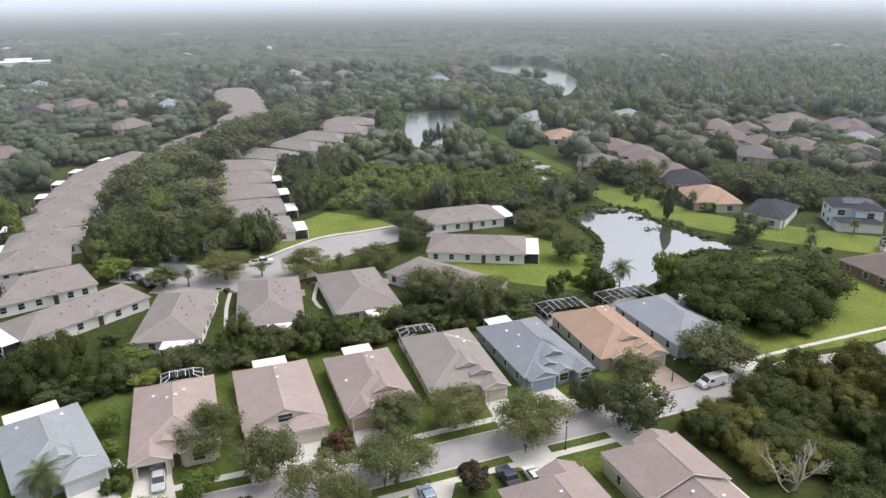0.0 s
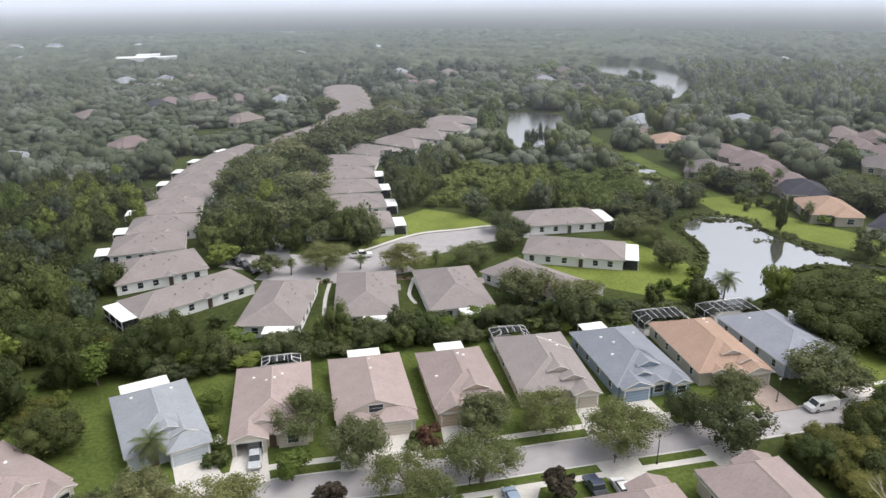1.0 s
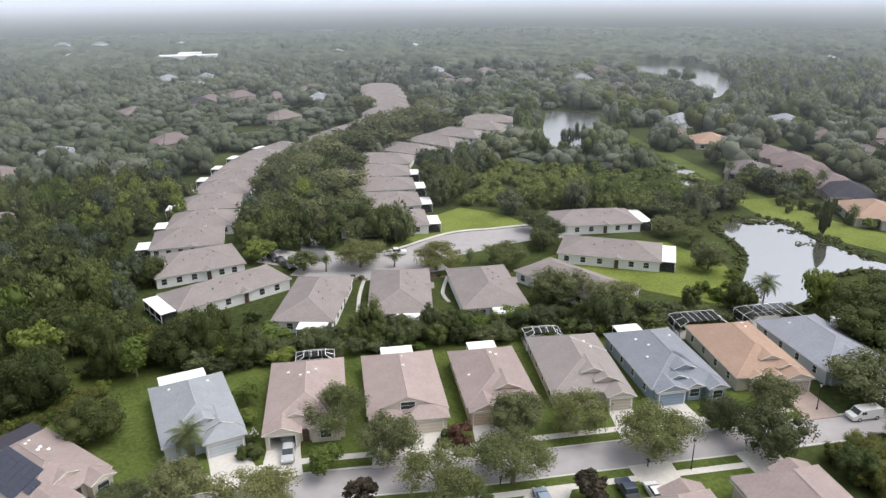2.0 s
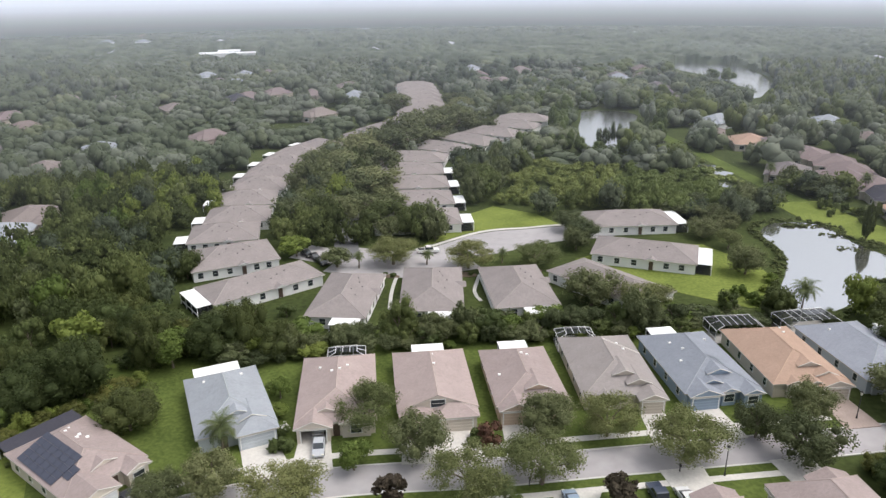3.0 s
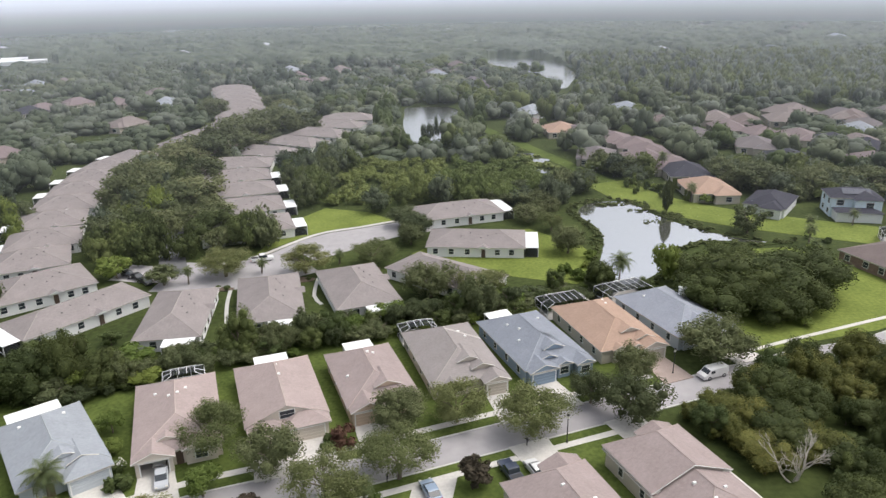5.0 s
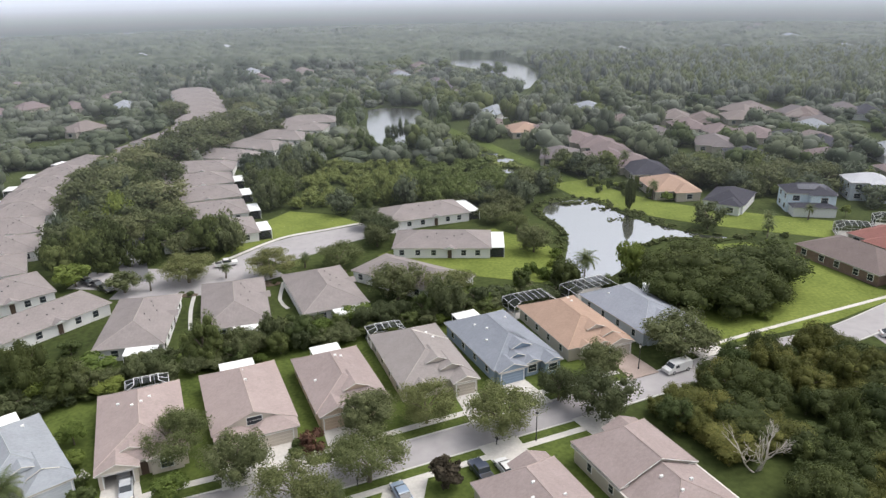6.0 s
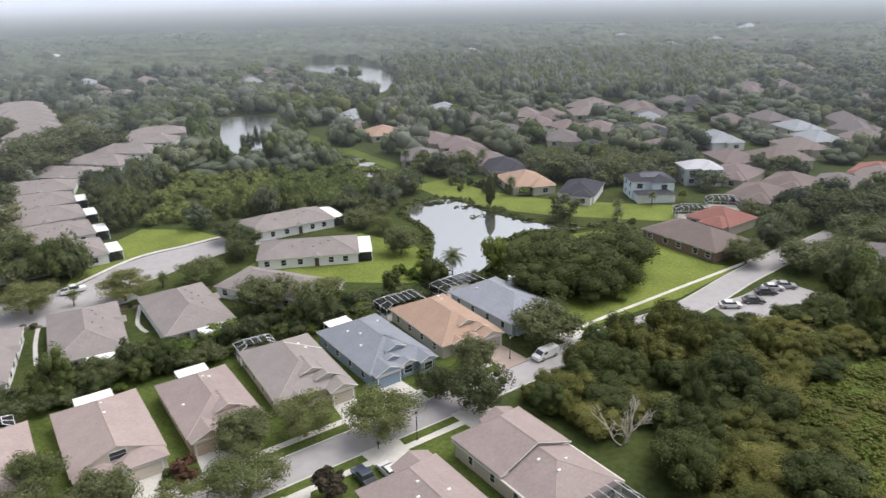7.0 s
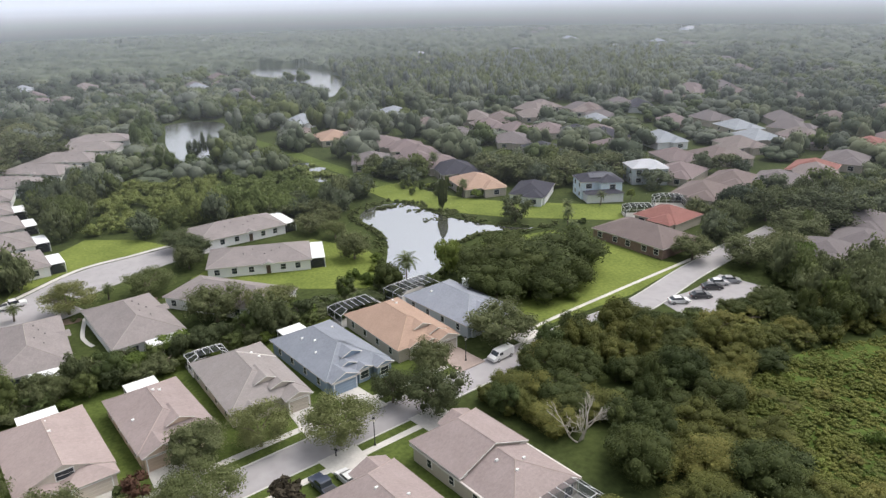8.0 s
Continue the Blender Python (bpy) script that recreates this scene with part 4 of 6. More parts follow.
for k in range(7):
    if k not in used:
        DEEP[k].matrix_world = pose(260 + 20 * k, 520, 0.06)
WEST = [(-209, 249, "pale"), (-165, 163, "tan"), (-160, 147, "pale"), (-188, 418, "pink"), (-225, 392, "slate"), (-317, 355, "tan"), (-242, 352, "tan"), (-330, 372, "tan"), (-205, 214, "tan")]
for px, py, key in WEST:
    copy_thing(PROTO[key], pose(px, py, 0.06, 0, 0, 30 + px % 20))
    keep(px, py, 30, 9, 11)


hall = thing("school_building", pose(-398, 678, 0, 0, 0, 28), "large low white-roofed building among far trees", "building")
for i, (x0, y0, x1, y1, z) in enumerate(((-26, -12, 8, 10, 4.4), (8, -8, 30, 8, 4.0), (-8, 10, 14, 30, 5.0))):
    w = part("wing", Shape().box(x0, y0, -0.2, x1, y1, z), WALL["white"], hall)
    part("roof", Shape().box(x0 - 0.4, y0 - 0.4, z, x1 + 0.4, y1 + 0.4, z + 0.5), M["white_roof"], w)
keep(-398, 678, 28, 34, 34)


# ---------------------------------------------------------------- trees
def ico(sub):
    bm = bmesh.new()
    bmesh.ops.create_icosphere(bm, subdivisions=sub, radius=1)
    v = np.array([p.co[:] for p in bm.verts])
    f = np.array([[p.index for p in q.verts] for q in bm.faces])
    bm.free()
    return v, f


ICO = {1: ico(1), 2: ico(2)}


def crown(seed, radius, low, high, lobes, leaves, size, sub=1, lobe=(0.26, 0.42), flat=0.75, core=0.84, skirt=False, ragged=(0.62, 1.22), turn=0.55):
    """Corners and faces of a crown: uneven clumps, each with a ragged skin of leaf sprays."""
    r = np.random.default_rng(seed)
    mid, tall = (low + high) / 2, (high - low) / 2
    d = r.normal(size=(lobes, 3))
    d /= np.linalg.norm(d, axis=1)[:, None]
    if not skirt:
        d[:, 2] = np.where(d[:, 2] < -0.35, -d[:, 2], d[:, 2])
    rad = radius * r.uniform(*lobe, lobes)
    reach = r.uniform(0.25, 1.0, lobes) ** 0.6
    pos = d * reach[:, None] * np.array([radius, radius, tall]) * 0.74
    pos[:, 2] += mid
    V, F, k = [], [], 0
    iv, jf = ICO[sub]
    for p, q in zip(pos, rad):
        w = iv * (1 + r.uniform(-0.22, 0.16, (len(iv), 1))) * q * core
        w[:, 2] *= flat
        V.append(w + p)
        F.append(jf + k)
        k += len(iv)
    tri = np.concatenate(F)
    if leaves:
        who = r.choice(lobes, leaves, p=rad ** 2 / (rad ** 2).sum())
        n = r.normal(size=(leaves, 3))
        n[:, 2] += 0.35
        n += d[who] * 0.5
        n /= np.linalg.norm(n, axis=1)[:, None]
        c = pos[who] + n * (rad[who] * r.uniform(*ragged, leaves))[:, None] * np.array([1, 1, flat + 0.08])
        face = n + r.normal(size=(leaves, 3)) * turn
        face /= np.linalg.norm(face, axis=1)[:, None]
        a = np.cross(face, r.normal(size=(leaves, 3)))
        a /= np.linalg.norm(a, axis=1)[:, None] + 1e-9
        b = np.cross(face, a)
        s = size * r.uniform(0.6, 1.4, (leaves, 1))
        quad = np.stack([c - a * s, c - b * s * 0.62, c + a * s, c + b * s * 0.62], 1).reshape(-1, 3)
        V.append(quad)
        q4 = np.arange(leaves * 4).reshape(-1, 4) + k
    else:
        q4 = np.zeros((0, 4), int)
    return np.concatenate(V), tri, q4


def to_mesh(name, v, tri, quad, material):
    me = bpy.data.meshes.new(name)
    me.vertices.add(len(v))
    me.vertices.foreach_set("co", np.asarray(v, np.float32).ravel())
    loops = np.concatenate([tri.ravel(), quad.ravel()]).astype(np.int32)
    me.loops.add(len(loops))
    me.loops.foreach_set("vertex_index", loops)
    size = np.concatenate([np.full(len(tri), 3), np.full(len(quad), 4)])
    me.polygons.add(len(size))
    me.polygons.foreach_set("loop_start", np.concatenate([[0], np.cumsum(size)[:-1]]).astype(np.int32))
    smooth = np.zeros(len(size), bool)
    smooth[:len(tri)] = True
    me.polygons.foreach_set("use_smooth", smooth)
    me.update(calc_edges=True)
    me.validate()
    me.materials.append(material)
    return me


def trunk_shape(seed, h, fork, radius, spread):
    """A tapered trunk that parts into limbs."""
    r = random.Random(seed)
    sh = Shape()
    top = Vector((r.uniform(-0.2, 0.2), r.uniform(-0.2, 0.2), fork))
    sh.tube((0, 0, -0.2), top * 0.5, radius * 1.15, radius * 0.9, 8).tube(top * 0.5, top, radius * 0.9, radius * 0.78, 8)
    for i in range(5):
        a = 2 * math.pi * (i + r.random() * 0.6) / 5
        e = top + Vector((math.cos(a) * spread * 0.55, math.sin(a) * spread * 0.55, (h - fork) * r.uniform(0.35, 0.6)))
        m = top.lerp(e, 0.5) + Vector((0, 0, 0.3))
        sh.tube(top, m, radius * 0.55, radius * 0.38, 6).tube(m, e, radius * 0.38, radius * 0.14, 6)
    return sh


# kind: name, leaf, height, crown radius, crown bottom, clumps, sprays, spray size, label, category
TREES = {
    "street": ("street_tree", "street", 8.0, 5.0, 0.9, 50, 13000, 0.108, "spreading street tree with airy grey-green leaves", "tree"),
    "oak": ("oak_tree", "oak", 8.0, 5.0, 1.2, 54, 10500, 0.125, "rounded oak tree with dense dull green leaves", "tree"),
    "live": ("oak_tree", "live", 8.0, 5.0, 0.6, 44, 7000, 0.15, "broad live oak with grey-green leaves", "tree"),
    "dark": ("oak_tree", "dark", 8.0, 5.0, 0.2, 40, 7600, 0.145, "broad dark green oak with a low dense crown", "tree"),
    "wood": ("wild_tree", "wood", 9.0, 4.2, 0.1, 30, 4800, 0.145, "wild woodland tree with clumped green foliage", "tree"),
    "olive": ("wild_tree", "olive", 8.0, 3.8, 0.1, 34, 5200, 0.125, "wild bushy tree with yellow-green tufted foliage", "tree"),
    "lime": ("young_tree", "lime", 6.0, 3.0, 0.3, 24, 2400, 0.18, "bushy young tree with bright green leaves", "tree"),
    "maroon": ("magnolia_tree", "maroon", 5.5, 2.2, 0.5, 18, 900, 0.28, "conical magnolia with dark glossy maroon-green leaves", "tree"),
    "hedge": ("hedge_tree", "oak", 6.0, 3.2, 0.0, 26, 2400, 0.20, "dense green hedge tree behind the gardens", "tree"),
    "shrub": ("shrub", "wood", 2.2, 1.6, 0.0, 10, 420, 0.22, "rounded green garden shrub", "shrub"),
    "rust": ("shrub", "rust", 2.6, 1.9, 0.0, 12, 520, 0.22, "reddish brown garden shrub", "shrub"),
    "brush": ("wild_shrub", "lime", 3.2, 2.8, 0.0, 16, 1300, 0.20, "bushy light green wetland shrub", "shrub"),
}
MADE = {}
LAST = random.Random(7)


def plant(kind, x, y, h, r, coarse=False, z=0.05, group=""):
    """A tree of that kind, h metres high with a crown of radius r; alike trees share their meshes."""
    name, leaf, h0, r0, low, lobes, sprays, size, label, cat = TREES[kind]
    n = 4 if not coarse else 5
    key = (kind, coarse, LAST.randrange(n))
    m = pose(x, y, z, 0, 0, LAST.uniform(0, 360)) @ Matrix.Diagonal((r / r0, r / r0, h / h0, 1))
    if key in MADE:
        return copy_thing(MADE[key], m)
    root = new(name)
    root.empty_display_size = 0.5
    tagged(root, label, cat, group)
    seed = (list(TREES).index(kind) * 10 + key[2]) * 2 + coarse
    if kind not in ("shrub", "rust", "brush"):
        part("trunk", trunk_shape(seed, h0, max(low, h0 * 0.28), 0.24 if kind != "lime" else 0.13, r0), M["bark"], root)
    if coarse:
        lobes, sprays, size = int(lobes * 0.75), int(sprays * 0.30), size * 1.6
    flat = {"street": 0.62, "maroon": 0.9, "oak": 0.85, "olive": 1.5, "wood": 1.2, "dark": 1.1}.get(kind, 0.95)
    big = (0.12, 0.25) if kind == "street" else (0.16, 0.30) if kind in ("oak", "live") else (0.20, 0.37)
    core = {"street": 0.36, "oak": 0.62, "live": 0.55}.get(kind, 0.74)
    c = to_mesh("crown", *crown(seed, r0, low, h0 - 0.5, lobes, sprays, size, 1, big, flat, core, kind != "lime", (0.4, 1.6) if kind == "street" else (0.55, 1.35) if kind in ("oak", "live") else (0.72, 1.16)), LEAF[leaf])
    part("crown", c, None, root)
    root.matrix_basis = m
    MADE[key] = root
    return root


# ---------------------------------------------------------------- fittings and vehicles
def of_house(x, y):
    """The house that stands there."""
    return min((o for o in scene.objects if o.name.startswith("house") and o.parent is None), key=lambda o: (o.location.x - x) ** 2 + (o.location.y - y) ** 2)


def solar(h, cells, ze=2.75, slope=0.40, half=6.0):
    """Panels flat on the left slope: each (x from the eave, y, columns, rows)."""
    t = math.atan(slope)
    for ux, uy, nx, ny in cells:
        for i in range(nx):
            for j in range(ny):
                o = part("solar_panel", Shape().box(0.02, 0.02, 0.05, 0.98, 1.62, 0.12), M["solar"], h)
                o.matrix_local = pose(-half, 0, ze) @ pose(0, 0, 0, 0, -math.degrees(t), 0) @ pose(ux + i * 1.0, uy + j * 1.64, 0.03)


solar(of_house(-71, 68.6), [(0.6, -4.4, 5, 6), (2.2, -6.1, 2, 1)])
chim = of_house(45.2, 126.8)
part("chimney", Shape().box(5.3, 3.4, 0, 6.35, 4.5, 4.9), M["white"], chim, "white stucco chimney")
part("chimney_cap", Shape().box(5.2, 3.3, 4.9, 6.45, 4.6, 5.05), M["white"], chim)
roofs = of_house(118, 195)
for i in range(5):
    o = part("solar_panel", Shape().box(0, 0, 0, 1.5, 2.6, 0.08), M["solar"], roofs)
    o.matrix_local = pose(-3.6 + i * 1.55, -3.4, 6.55, math.degrees(math.atan(0.42)))


tan = of_house(1.2, 111.3)
part("roof_flashing", Shape().beam((0.1, 4.2, 5.42), (6.6, 3.0, 2.84), 0.15), M["trim"], tan, "pale flashing strip across the roof")


def car(x, y, yaw, colour, label, kind="car", z=0.05):
    """A parked car; its nose looks along -y."""
    c = thing(kind, pose(x, y, z, 0, 0, yaw), label, "van" if kind == "van" else "car")
    body = paint("paint_" + kind, colour)
    if kind == "van":
        part("body", Shape().side([(-2.75, 0.35), (-2.8, 0.95), (-2.0, 1.2), (-1.35, 1.86), (-1.0, 1.95), (2.4, 1.95), (2.5, 0.4)], -0.92, 0.92), body, c)
        part("windscreen", Shape().face((-0.85, -2.02, 1.24), (0.85, -2.02, 1.24), (0.78, -1.42, 1.84), (-0.78, -1.42, 1.84)), M["glass"], c)
        for s in (-1, 1):
            part("side_window", Shape().box(s * 0.925 - 0.01, -1.35, 1.2, s * 0.925 + 0.01, -0.5, 1.7), M["glass"], c)
        length, wheel = 2.5, 0.36
    elif kind == "pickup":
        part("body", Shape().side([(-2.8, 0.45), (-2.8, 1.0), (-1.5, 1.12), (2.7, 1.12), (2.75, 0.5)], -0.96, 0.96), body, c)
        part("cabin", Shape().side([(-1.4, 1.1), (-0.8, 1.75), (0.5, 1.78), (0.8, 1.1)], -0.86, 0.86), M["glass"], c)
        part("cabin_roof", Shape().side([(-0.82, 1.74), (-0.75, 1.83), (0.45, 1.85), (0.55, 1.76)], -0.84, 0.84), body, c)
        part("cargo_bed", Shape().box(-0.8, 0.95, 1.121, 0.8, 2.6, 1.14), M["black"], c)
        length, wheel = 2.75, 0.40
    else:
        part("body", Shape().side([(-2.25, 0.3), (-2.32, 0.62), (-1.95, 0.82), (-1.05, 0.98), (1.75, 1.02), (2.2, 0.92), (2.3, 0.55), (2.2, 0.3)], -0.9, 0.9), body, c)
        part("cabin", Shape().side([(-1.15, 0.96), (-0.35, 1.42), (1.15, 1.45), (1.95, 1.0)], -0.76, 0.76), M["glass"], c)
        part("roof_panel", Shape().side([(-0.36, 1.41), (-0.2, 1.49), (1.05, 1.51), (1.25, 1.43)], -0.72, 0.72), body, c)
        length, wheel = 2.25, 0.33
    for s in (-1, 1):
        part("headlight", Shape().box(s * 0.68 - 0.16, -length - 0.07, 0.6, s * 0.68 + 0.16, -length + 0.12, 0.76), M["lamp_glass"], c)
        part("tail_light", Shape().box(s * 0.76 - 0.12, length - 0.1, 0.65, s * 0.76 + 0.12, length + 0.06, 0.85), M["red"], c)
        for v in (-0.62 * length, 0.62 * length):
            w = part("wheel", Shape().tube((s * 0.72, v, wheel), (s * 0.94, v, wheel), wheel, wheel, 14), M["rubber"], c)
            part("rim", Shape().tube((s * 0.93, v, wheel), (s * 0.955, v, wheel), wheel * 0.6, wheel * 0.55, 10), M["rim"], w)
    return c


car(46.2, 106.1, -68, (0.75, 0.75, 0.75), "white panel van parked by the kerb", "van", 0.02)
car(-39.5, 80.8, 20, (0.42, 0.44, 0.47), "silver sedan parked on a driveway", "car", 0.16)
car(-41.7, 85.9, 20, (0.62, 0.62, 0.62), "white car standing in an open garage", "car", 0.11)
car(9.0, 80.4, 201, (0.03, 0.04, 0.07), "dark blue pickup parked on a driveway", "pickup", 0.16)
car(12.4, 81.2, 201, (0.7, 0.7, 0.7), "small white car parked by a house", "car", 0.16)
car(-2.2, 77.2, 201, (0.25, 0.32, 0.42), "blue-grey car parked on a driveway", "car", 0.16)
car(-59.4, 64.2, 60, (0.02, 0.02, 0.022), "black car parked before a garage", "car", 0.16)
car(-45.2, 164.9, 110, (0.75, 0.75, 0.75), "white pickup parked on the court", "pickup", 0.03)
for i, (x, y) in enumerate(((-75.0, 156.2), (-72.1, 154.4), (-69.2, 151.8))):
    car(x, y, 50, (0.03, 0.03, 0.035), "dark car parked before a villa", "car", 0.03)
for x, y, a, col, say in ((91, 114.6, 75, (0.7, 0.7, 0.7), "white car in the parking bay"), (97, 115.2, 72, (0.06, 0.06, 0.065), "dark grey car in the parking bay"), (102.3, 118.2, 70, (0.04, 0.04, 0.045), "black car in the parking bay"), (105.2, 119.6, 70, (0.62, 0.62, 0.63), "silver car in the parking bay"), (108.6, 119.8, 68, (0.35, 0.36, 0.38), "grey car in the parking bay")):
    car(x, y, a, col, say, "car", 0.06)


def street_lamp(x, y):
    p = thing("street_lamp", pose(x, y, 0.08), "black street lamp with a small lantern on the verge", "lamp", "street lamps")
    part("post", Shape().tube((0, 0, 0), (0, 0, 4.2), 0.09, 0.06, 8), M["iron"], p)
    part("base", Shape().tube((0, 0, 0), (0, 0, 0.5), 0.16, 0.12, 8), M["iron"], p)
    part("lantern", Shape().tube((0, 0, 4.2), (0, 0, 4.75), 0.14, 0.24, 6), M["lamp_glass"], p)
    part("cap", Shape().tube((0, 0, 4.75), (0, 0, 5.0), 0.30, 0.03, 6), M["iron"], p)


for x, y in ((17.9, 88.0), (39.6, 107.2), (-27.0, 82.6)):
    street_lamp(x, y)


def mailbox(x, y, yaw):
    p = thing("mailbox", pose(x, y, 0.08, 0, 0, yaw), "small dark mailbox on a post by the kerb", "mailbox", "mailboxes")
    part("post", Shape().box(-0.06, -0.06, 0, 0.06, 0.06, 1.05), M["iron"], p)
    part("box", Shape().side([(-0.28, 1.05), (-0.28, 1.25), (-0.2, 1.34), (0.2, 1.34), (0.28, 1.25), (0.28, 1.05)], -0.12, 0.12), M["iron"], p)


for x, y in ((11.9, 87.4), (-8.2, 79.8), (30.5, 101.2), (-50.0, 70.0)):
    mailbox(x, y, 21)


def frond_shape(length, seed):
    """One arching palm leaf with leaflets on both sides of its rib."""
    r, sh = random.Random(seed), Shape()
    last = None
    for i in range(9):
        t = i / 8
        p = Vector((0, length * t * (1 - 0.18 * t), length * (0.42 * t - 0.75 * t * t)))
        if last:
            sh.tube(last, p, 0.05 * (1.1 - t), 0.04 * (1.05 - t), 4)
            for s in (-1, 1):
                for k in range(2):
                    q = last.lerp(p, k / 2)
                    w = length * 0.30 * math.sin(math.pi * min(1, t * 0.85 + 0.1)) * r.uniform(0.8, 1.15)
                    tip = q + Vector((s * w, 0.25 * w, -0.35 * w))
                    d = (p - last) * 0.40
                    sh.face(q, q + d, tip + d * 0.2)
        last = p
    return sh


FROND = [frond_shape(3.0, i).mesh("frond", LEAF["palm"]) for i in range(3)]


def palm(x, y, h, r):
    p = thing("palm_tree", pose(x, y, 0.05), "feathery queen palm with a slim grey trunk", "palm", "palms")
    r0 = random.Random(int(x * 7 + y))
    part("trunk", Shape().tube((0, 0, -0.2), (0.1, 0, h * 0.5), 0.22, 0.16, 8).tube((0.1, 0, h * 0.5), (0.15, 0, h), 0.16, 0.13, 8), M["bark"], p)
    for i in range(26):
        o = new("frond", FROND[i % 3])
        o.parent = p
        s = r / 3.0 * r0.uniform(0.85, 1.1)
        o.matrix_local = pose(0.15, 0, h, 0, 0, i * 137.5) @ pose(0, 0, 0, 55 - 105 * (i / 26) + r0.uniform(-8, 8)) @ Matrix.Diagonal((s, s, s, 1))


for x, y, h, r in ((-53.2, 77.1, 4.6, 3.6), (39.6, 146.5, 5.6, 3.8), (77, 241, 7, 3.0), (51.5, 255, 6, 3.0), (76.5, 208.5, 5, 2.8), (70, 212, 4.5, 2.4), (93.5, 169, 4.5, 2.6), (90.3, 160.5, 3.5, 2.6), (98, 178, 4, 2.4), (113, 184, 3.5, 2.2), (-11.0, 75.6, 3.0, 2.2), (-43.4, 156.9, 2.8, 2.1), (-25.5, 161.9, 2.8, 2.1), (-59.0, 151.0, 3.4, 2.0)):
    palm(x, y, h, r)


def dead_tree(x, y):
    t = thing("dead_tree", pose(x, y, 0.0, 0, 0, 20), "bare dead tree with bleached forked branches", "tree")
    r = random.Random(5)

    def grow(sh, p, d, length, rad, depth):
        bend = p + d * length * 0.5 + Vector((r.uniform(-0.12, 0.12), r.uniform(-0.12, 0.12), 0)) * length
        q = bend + (d + Vector((r.uniform(-0.3, 0.3), r.uniform(-0.3, 0.3), 0.1))).normalized() * length * 0.5
        sh.tube(p, bend, rad, rad * 0.86, 5).tube(bend, q, rad * 0.86, rad * 0.7, 5)
        if depth == 0:
            return
        for i in range(2 if depth % 2 else 3):
            e = (d + Vector((r.uniform(-0.7, 0.7), r.uniform(-0.7, 0.7), r.uniform(-0.1, 0.4)))).normalized()
            grow(sh, q, e, length * r.uniform(0.62, 0.88), rad * 0.62, depth - 1)

    for i, (dx, dz) in enumerate(((-0.8, 0.62), (-0.1, 1.0), (0.5, 0.9), (0.2, 1.0))):
        sh = Shape()
        grow(sh, Vector((i * 0.4 - 0.6, 0, -0.1)), Vector((dx, r.uniform(-0.25, 0.25), dz)).normalized(), 2.3, 0.15, 4)
        part("trunk", sh, M["dead"], t)


dead_tree(47.2, 78.6)


def cypress(x, y, h, r):
    t = thing("cypress_tree", pose(x, y, 0.05), "slim dark green columnar cypress at the water", "tree")
    part("trunk", Shape().tube((0, 0, -0.1), (0, 0, h * 0.8), 0.16, 0.05, 7), M["bark"], t)
    v, tri, quad = crown(77, 1, 0, 1, 90, 2600, 0.09, 1, (0.16, 0.26), 0.4, 0.84, True)
    z = v[:, 2].clip(0, 1.1)
    w = (0.62 + 1.5 * z * (1.0 - z) - 0.45 * z)[:, None]
    v = np.concatenate([v[:, :2] * w * r * 0.9, (v[:, 2:] - 0.0) * h], 1)
    part("crown", to_mesh("crown", v, tri, quad, LEAF["dark"]), None, t)


cypress(66.4, 199.2, 11, 2.7)


# trees on the verges and in the front gardens
FRONT = [("street", -34.5, 87.6, 8.5, 5.3), ("live", -24.7, 82.5, 7.5, 4.9), ("lime", -32.8, 77.7, 4.6, 3.1), ("street", -16.0, 76.4, 7.2, 5.6), ("street", -6.6, 80.6, 7.8, 4.8), ("oak", -6.7, 91.0, 7.5, 5.0), ("street", 1.8, 93.8, 7.5, 4.9), ("street", 13.0, 90.1, 8.5, 6.4), ("live", 29.1, 92.8, 8.0, 5.0), ("live", 23.5, 98.5, 6.5, 3.3), ("live", 32.5, 105.4, 7.5, 5.3), ("street", -38.2, 67.6, 7.6, 5.6), ("live", -49.8, 69.1, 6.0, 4.6), ("live", -56.2, 65.6, 5.5, 3.6), ("dark", -70.2, 79.0, 7.0, 5.0), ("live", 48.4, 111.6, 8.0, 7.0)]
for k, x, y, h, r in FRONT:
    plant(k, x, y, h * 1.06, r * 1.1, group="trees along the street")
for k, x, y, h, r in (("maroon", -25.4, 71.6, 5.8, 2.4), ("maroon", 4.0, 78.5, 5.2, 2.5), ("lime", -49.2, 87.6, 3.0, 1.9), ("lime", -51.4, 92.6, 4.2, 2.6), ("rust", -15.4, 88.6, 3.4, 2.6), ("shrub", -17.5, 88.0, 2.4, 2.0), ("shrub", -45.0, 79.5, 2.6, 1.9), ("lime", -9.5, 75.2, 2.6, 1.8), ("shrub", 8.2, 103.6, 1.9, 1.6), ("shrub", 22.0, 103.5, 1.6, 1.2), ("shrub", 91.5, 172.5, 1.6, 1.8), ("shrub", 95.5, 174.0, 1.3, 1.6), ("shrub", 99.0, 170.5, 1.8, 1.6), ("lime", 93.0, 165.0, 2.4, 1.8), ("shrub", -81.5, 67.0, 1.2, 0.9), ("lime", 39.0, 78.2, 2.4, 1.6), ("lime", 6.0, 127.5, 3.4, 2.0)):
    plant(k, x, y, h, r)
bloom = plant("shrub", -46.4, 83.2, 2.6, 1.9)
tagged(bloom, "round garden shrub covered in white blossom", "shrub")
v, tri, quad = crown(66, 1.6, 0.3, 2.1, 12, 90, 0.13, 1, (0.24, 0.36), 0.85, 0.5)
part("blossom", to_mesh("blossom", v, np.zeros((0, 3), int), quad, M["flower"]), None, bloom, "white blossom clusters")
